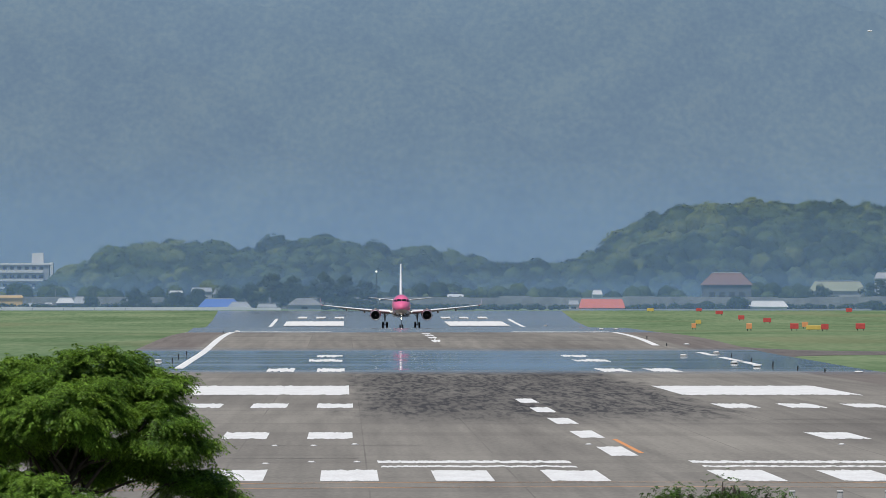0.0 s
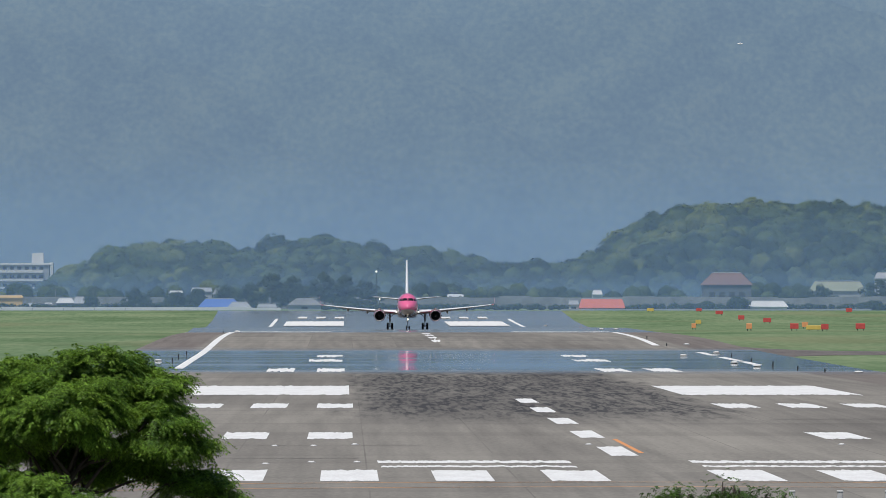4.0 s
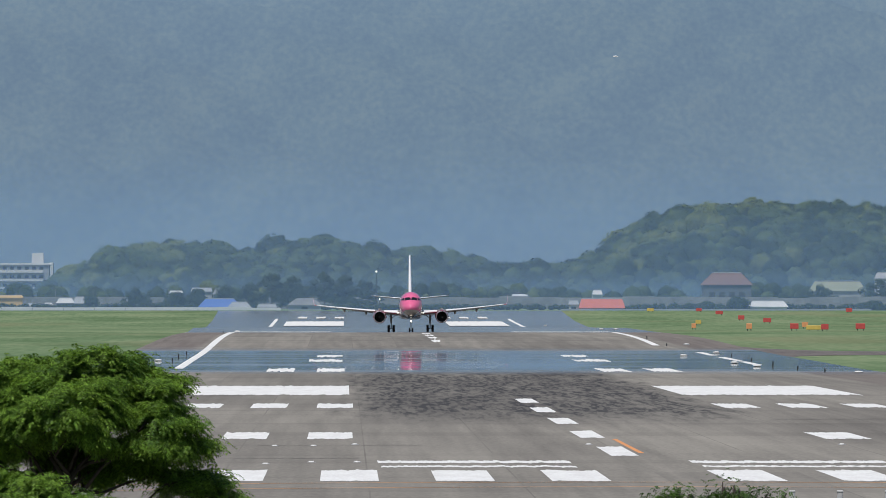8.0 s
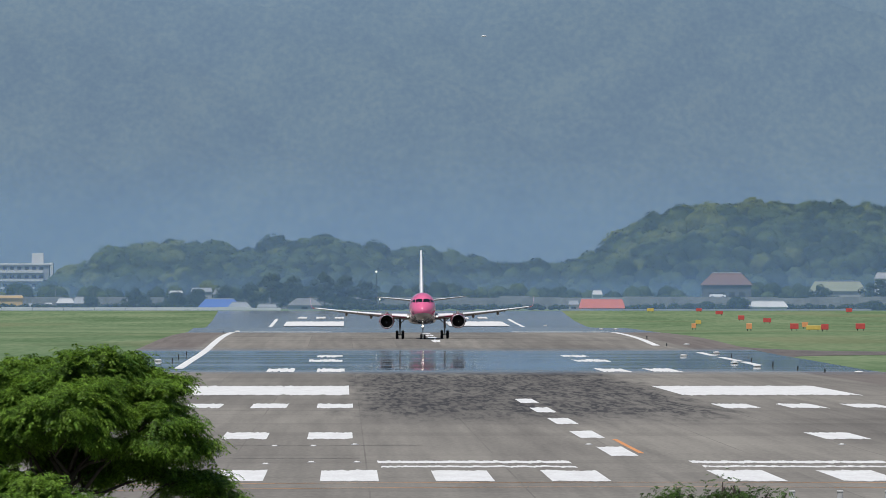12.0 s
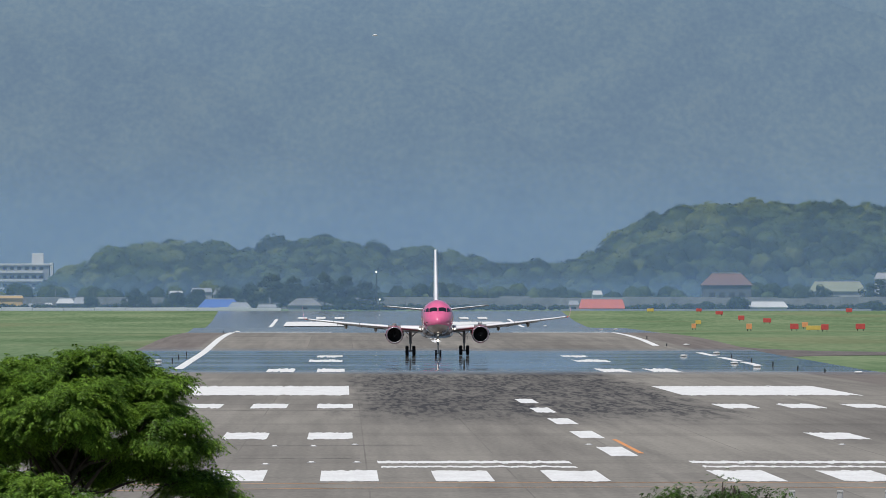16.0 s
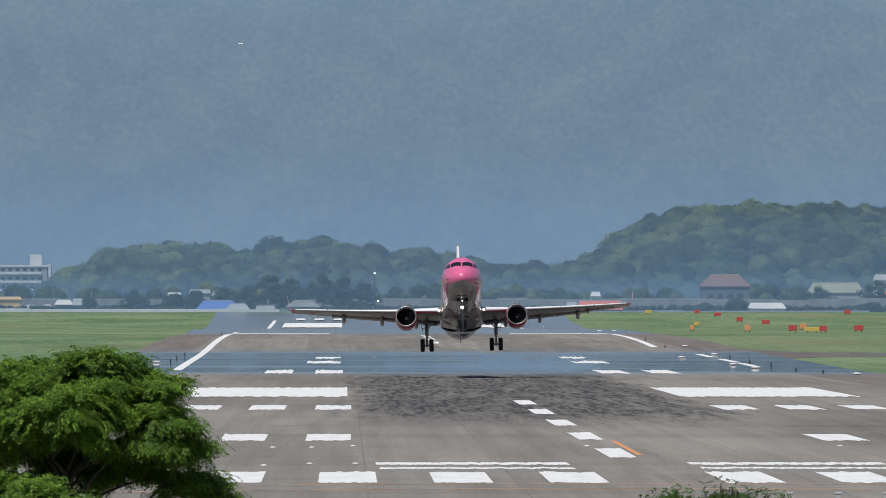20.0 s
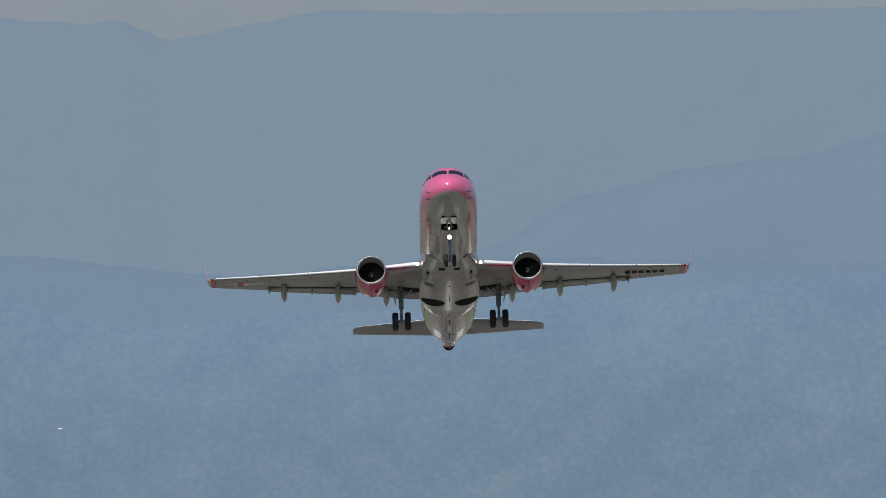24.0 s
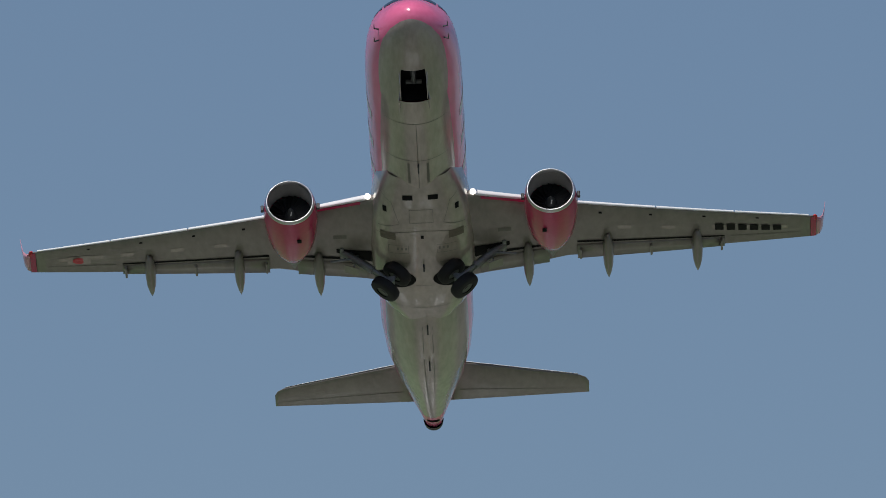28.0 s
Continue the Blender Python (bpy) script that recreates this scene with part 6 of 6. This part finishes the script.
        add_rod(G, (0, -0.16, -1.9), (0, 0.16, -1.9), 0.11, seg=12)
        add_rod(G, (0, 0.12, -1.1), (0, 0.36, -1.48), 0.035, seg=6)
        add_rod(G, (0, 0.36, -1.48), (0, 0.1, -1.85), 0.035, seg=6)
        add_rod(G, (0, 0.1, -0.65), (-0.75 * sd, 0.05, 0.02), 0.05, seg=8)
        add_rod(G, (0, -0.05, -0.5), (0.55 * sd, -0.1, 0.05), 0.04, seg=8)
        L = part("main_gear", G, STEEL, A, "grey main landing gear leg with twin wheels", smooth=False)
        L.matrix_basis = pose(2.57 * sd, 0, 2.1)
        for o in (-1, 1):
            wheel(L, 0.33 * o, -1.90, 0.48, 0.32)
        part("leg_door", box_bm((0.03, 0.5, 0.5), Matrix.Translation((0.34 * sd, 0.1, -0.62)) @ pose(0, 0, 0, 0, 16 * sd, 0), 0.01), WING_GREY, L, "grey leg fairing door")
        part("door_rod", add_rod(bmesh.new(), (0.06 * sd, 0.1, -0.55), (0.33 * sd, 0.1, -0.62), 0.025, seg=6), STEEL, L)
        moving["main" + str(sd)] = L
    G = bmesh.new()
    add_rod(G, (-0.25, 0, 0), (0.25, 0, 0), 0.07)
    add_rod(G, (0, 0, 0), (0, 0, -1.05), 0.09, seg=14)
    add_rod(G, (0, 0, -1.0), (0, 0, -1.85), 0.055, seg=12)
    add_rod(G, (-0.24, 0, -1.85), (0.24, 0, -1.85), 0.045, seg=10)
    add_rod(G, (0, -0.05, -0.6), (0.12, -0.75, 0.0), 0.035, seg=6)
    add_rod(G, (0, -0.05, -0.6), (-0.12, -0.75, 0.0), 0.035, seg=6)
    NG = part("nose_gear", G, STEEL, A, "grey nose gear leg with twin wheels and a lamp")
    for o in (-1, 1):
        wheel(NG, 0.21 * o, -1.85, 0.31, 0.2)
    bm = bmesh.new()
    bmesh.ops.create_uvsphere(bm, u_segments=16, v_segments=10, radius=0.125, matrix=Matrix.Translation((0, -0.215, -0.62)) @ Matrix.Diagonal((1, 0.12, 1, 1)))
    part("lamp_housing", add_rod(bmesh.new(), (0, -0.21, -0.62), (0, -0.02, -0.62), 0.165, 0.09, 16), DARK_METAL, NG)
    part("landing_light", bm, LAND_LIGHT, NG, "glowing white landing light", smooth=True)
    NG.matrix_basis = pose(0, 3.4 - S0, 1.81)
    moving["nose"] = NG
    bm = bmesh.new()
    bmesh.ops.create_uvsphere(bm, u_segments=10, v_segments=8, radius=0.05, matrix=Matrix.Translation((0, -0.16, -0.12)))
    part("taxi_light", bm, WING_LIGHT, NG, "small white lamp on the leg", smooth=True)
    return A, moving


AIRLINER, MOVING = build_airliner()

# ---------------- a gull ----------------
GULL = mat("gull_feathers", (0.85, 0.85, 0.84), 0.7, color2=(0.7, 0.7, 0.7), scale=6)


def build_gull():
    g = thing("gull", "small white gull gliding high before the mountain", "bird")
    v, f = loft(lathe([(0.01, -0.33), (0.06, -0.24), (0.10, -0.03), (0.075, 0.15), (0.02, 0.3)], 12))
    mesh_object("body", v, f, GULL, g)
    for sd in (-1, 1):
        rings = [[(sd * x, y0 + c * ch, z + o) for c, o in ((0, 0), (0.5, 0.012), (1, 0), (0.5, -0.008))] for x, y0, ch, z in ((0.03, -0.08, 0.15, 0.02), (0.2, -0.1, 0.13, 0.07), (0.42, -0.04, 0.07, 0.05), (0.5, 0.0, 0.02, 0.04))]
        v, f = loft(rings)
        mesh_object("wing", v, f, GULL, g)
    v, f = loft([[(x * w, y, z) for x, z in ((-1, 0), (0, 0.012), (1, 0), (0, -0.008))] for y, w in ((0.16, 0.02), (0.32, 0.07))])
    mesh_object("tail", v, f, GULL, g)
    return g


GULL_BIRD = build_gull()


def motions():
    rows = []
    # (seconds, x, distance, height or None on the ground, pitch, roll, heading)
    for t, x, y, z, p, r, h in (
            (0, 8.81, 2070.0, None, 0.0, 0.0, 0.00), (3, 8.98, 1950.7, None, 0.0, -0.1, 0.00), (5.5, 9.10, 1838.8, None, 0.0, -0.2, 0.00),
            (8, 8.56, 1715.3, None, 0.0, -0.3, 0.00), (9.5, 8.45, 1635.7, None, 0.0, -0.3, 0.00), (11, 8.69, 1552.0, None, 0.0, -0.4, 0.00),
            (12.5, 8.83, 1464.2, None, 0.0, -0.4, 0.00), (14.5, 8.89, 1340.7, None, 0.0, -0.5, 0.00), (15.5, 8.79, 1276.2, None, 0.0, -0.5, 0.00),
            (16.5, 8.75, 1209.8, None, 0.5, -0.6, 0.00), (17, 8.71, 1176.0, None, 1.2, -0.6, 0.00), (17.5, 8.61, 1141.7, None, 2.8, -0.7, 0.00),
            (18, 8.73, 1106.9, 0.80, 4.5, -0.8, 0.00), (18.5, 8.70, 1071.7, 1.02, 6.2, -0.9, 0.00), (19, 8.69, 1036.0, 1.16, 8.0, -0.9, 0.00),
            (19.5, 8.75, 1000.8, 1.56, 9.0, -1.0, 0.00), (20, 8.74, 965.7, 2.26, 9.6, -1.1, 0.00), (20.5, 8.61, 930.5, 3.28, 10.4, -0.6, 0.00),
            (21, 8.54, 895.4, 4.59, 11.2, 0.0, 0.00), (21.5, 8.45, 860.2, 6.41, 12.0, 0.4, 0.00), (22, 8.45, 825.1, 8.86, 12.7, 0.8, 0.00),
            (22.5, 8.54, 789.9, 11.98, 13.5, 1.2, 0.00), (23, 8.65, 754.7, 15.8, 14.5, 0.6, -0.1), (23.5, 8.75, 719.6, 20.3, 15.5, -0.6, -0.2),
            (24, 8.85, 684.4, 25.4, 16.5, -1.8, -0.3), (24.5, 8.97, 649.3, 31.05, 17.4, -2.6, -0.48), (25, 9.19, 614.2, 37.16, 17.9, -3.3, -0.60),
            (25.5, 8.77, 579.0, 43.54, 18.5, -2.3, -0.83), (26, 8.20, 543.9, 50.75, 18.6, -1.4, -1.07), (26.5, 7.69, 508.7, 58.90, 18.6, -1.0, -1.30),
            (27, 7.53, 473.6, 67.63, 17.9, -1.8, -1.40), (27.5, 7.41, 438.4, 76.59, 17.2, -2.2, -1.62), (28, 7.17, 403.3, 85.33, 16.5, -2.6, -1.85)):
        rows.append((t, pose(x, y, ground_z(y) + 0.31 if z is None else z, -p, r, h)))
    walk(AIRLINER, rows)
    # gear: nose leg swings forward, main legs fold inward
    nose = ((0, 0), (24.6, 0), (25.0, -8), (25.5, -20), (26, -38), (26.5, -58), (27, -80), (27.5, -98), (28, -100))
    walk(MOVING["nose"], [(t, pose(0, 3.4 - S0, 1.81 + 0.5 * min(1, -a / 90) ** 3, a, 0, 0)) for t, a in nose])
    for sd in (-1, 1):
        main = ((0, 0), (17.6, 0), (18.4, 0), (25.0, 0), (25.4, 5), (26, 18), (26.5, 31), (27, 41), (27.5, 47.5), (28, 53))
        walk(MOVING["main" + str(sd)], [(t, pose(2.57 * sd, 0, 2.1, 0, a * sd, 0)) for t, a in main])
        walk(MOVING["front_door" + str(sd)], [(t, pose(0.43 * sd, 2.39 - S0, 1.835, 0, a * sd, 0)) for t, a in ((0, 0), (25.0, 0), (25.5, -35), (26.0, -80), (26.4, -88), (28, -88))])
    drive = ((0, 806), (6.5, 806), (7.0, 832), (9.0, 1013), (10.5, 1143), (12, 1270), (15, 1518), (16, 1604), (28, 2600))
    walk(CAR, [(t, pose(view_x(px, 3203), 3203, ROAD_Z, 0, 0, 0)) for t, px in drive])
    d = 1500.0
    flight = ((0, 1540, 55), (3, 1365, 70), (8, 1090, 100), (11, 910, 65), (17, 610, 62), (20, 429, 75), (22.5, 298, 62), (28, 0, 50))
    walk(GULL_BIRD, [(t, pose(view_x(px, d), d, view_z(py, d), 0, 8, -90)) for t, px, py in flight])


motions()
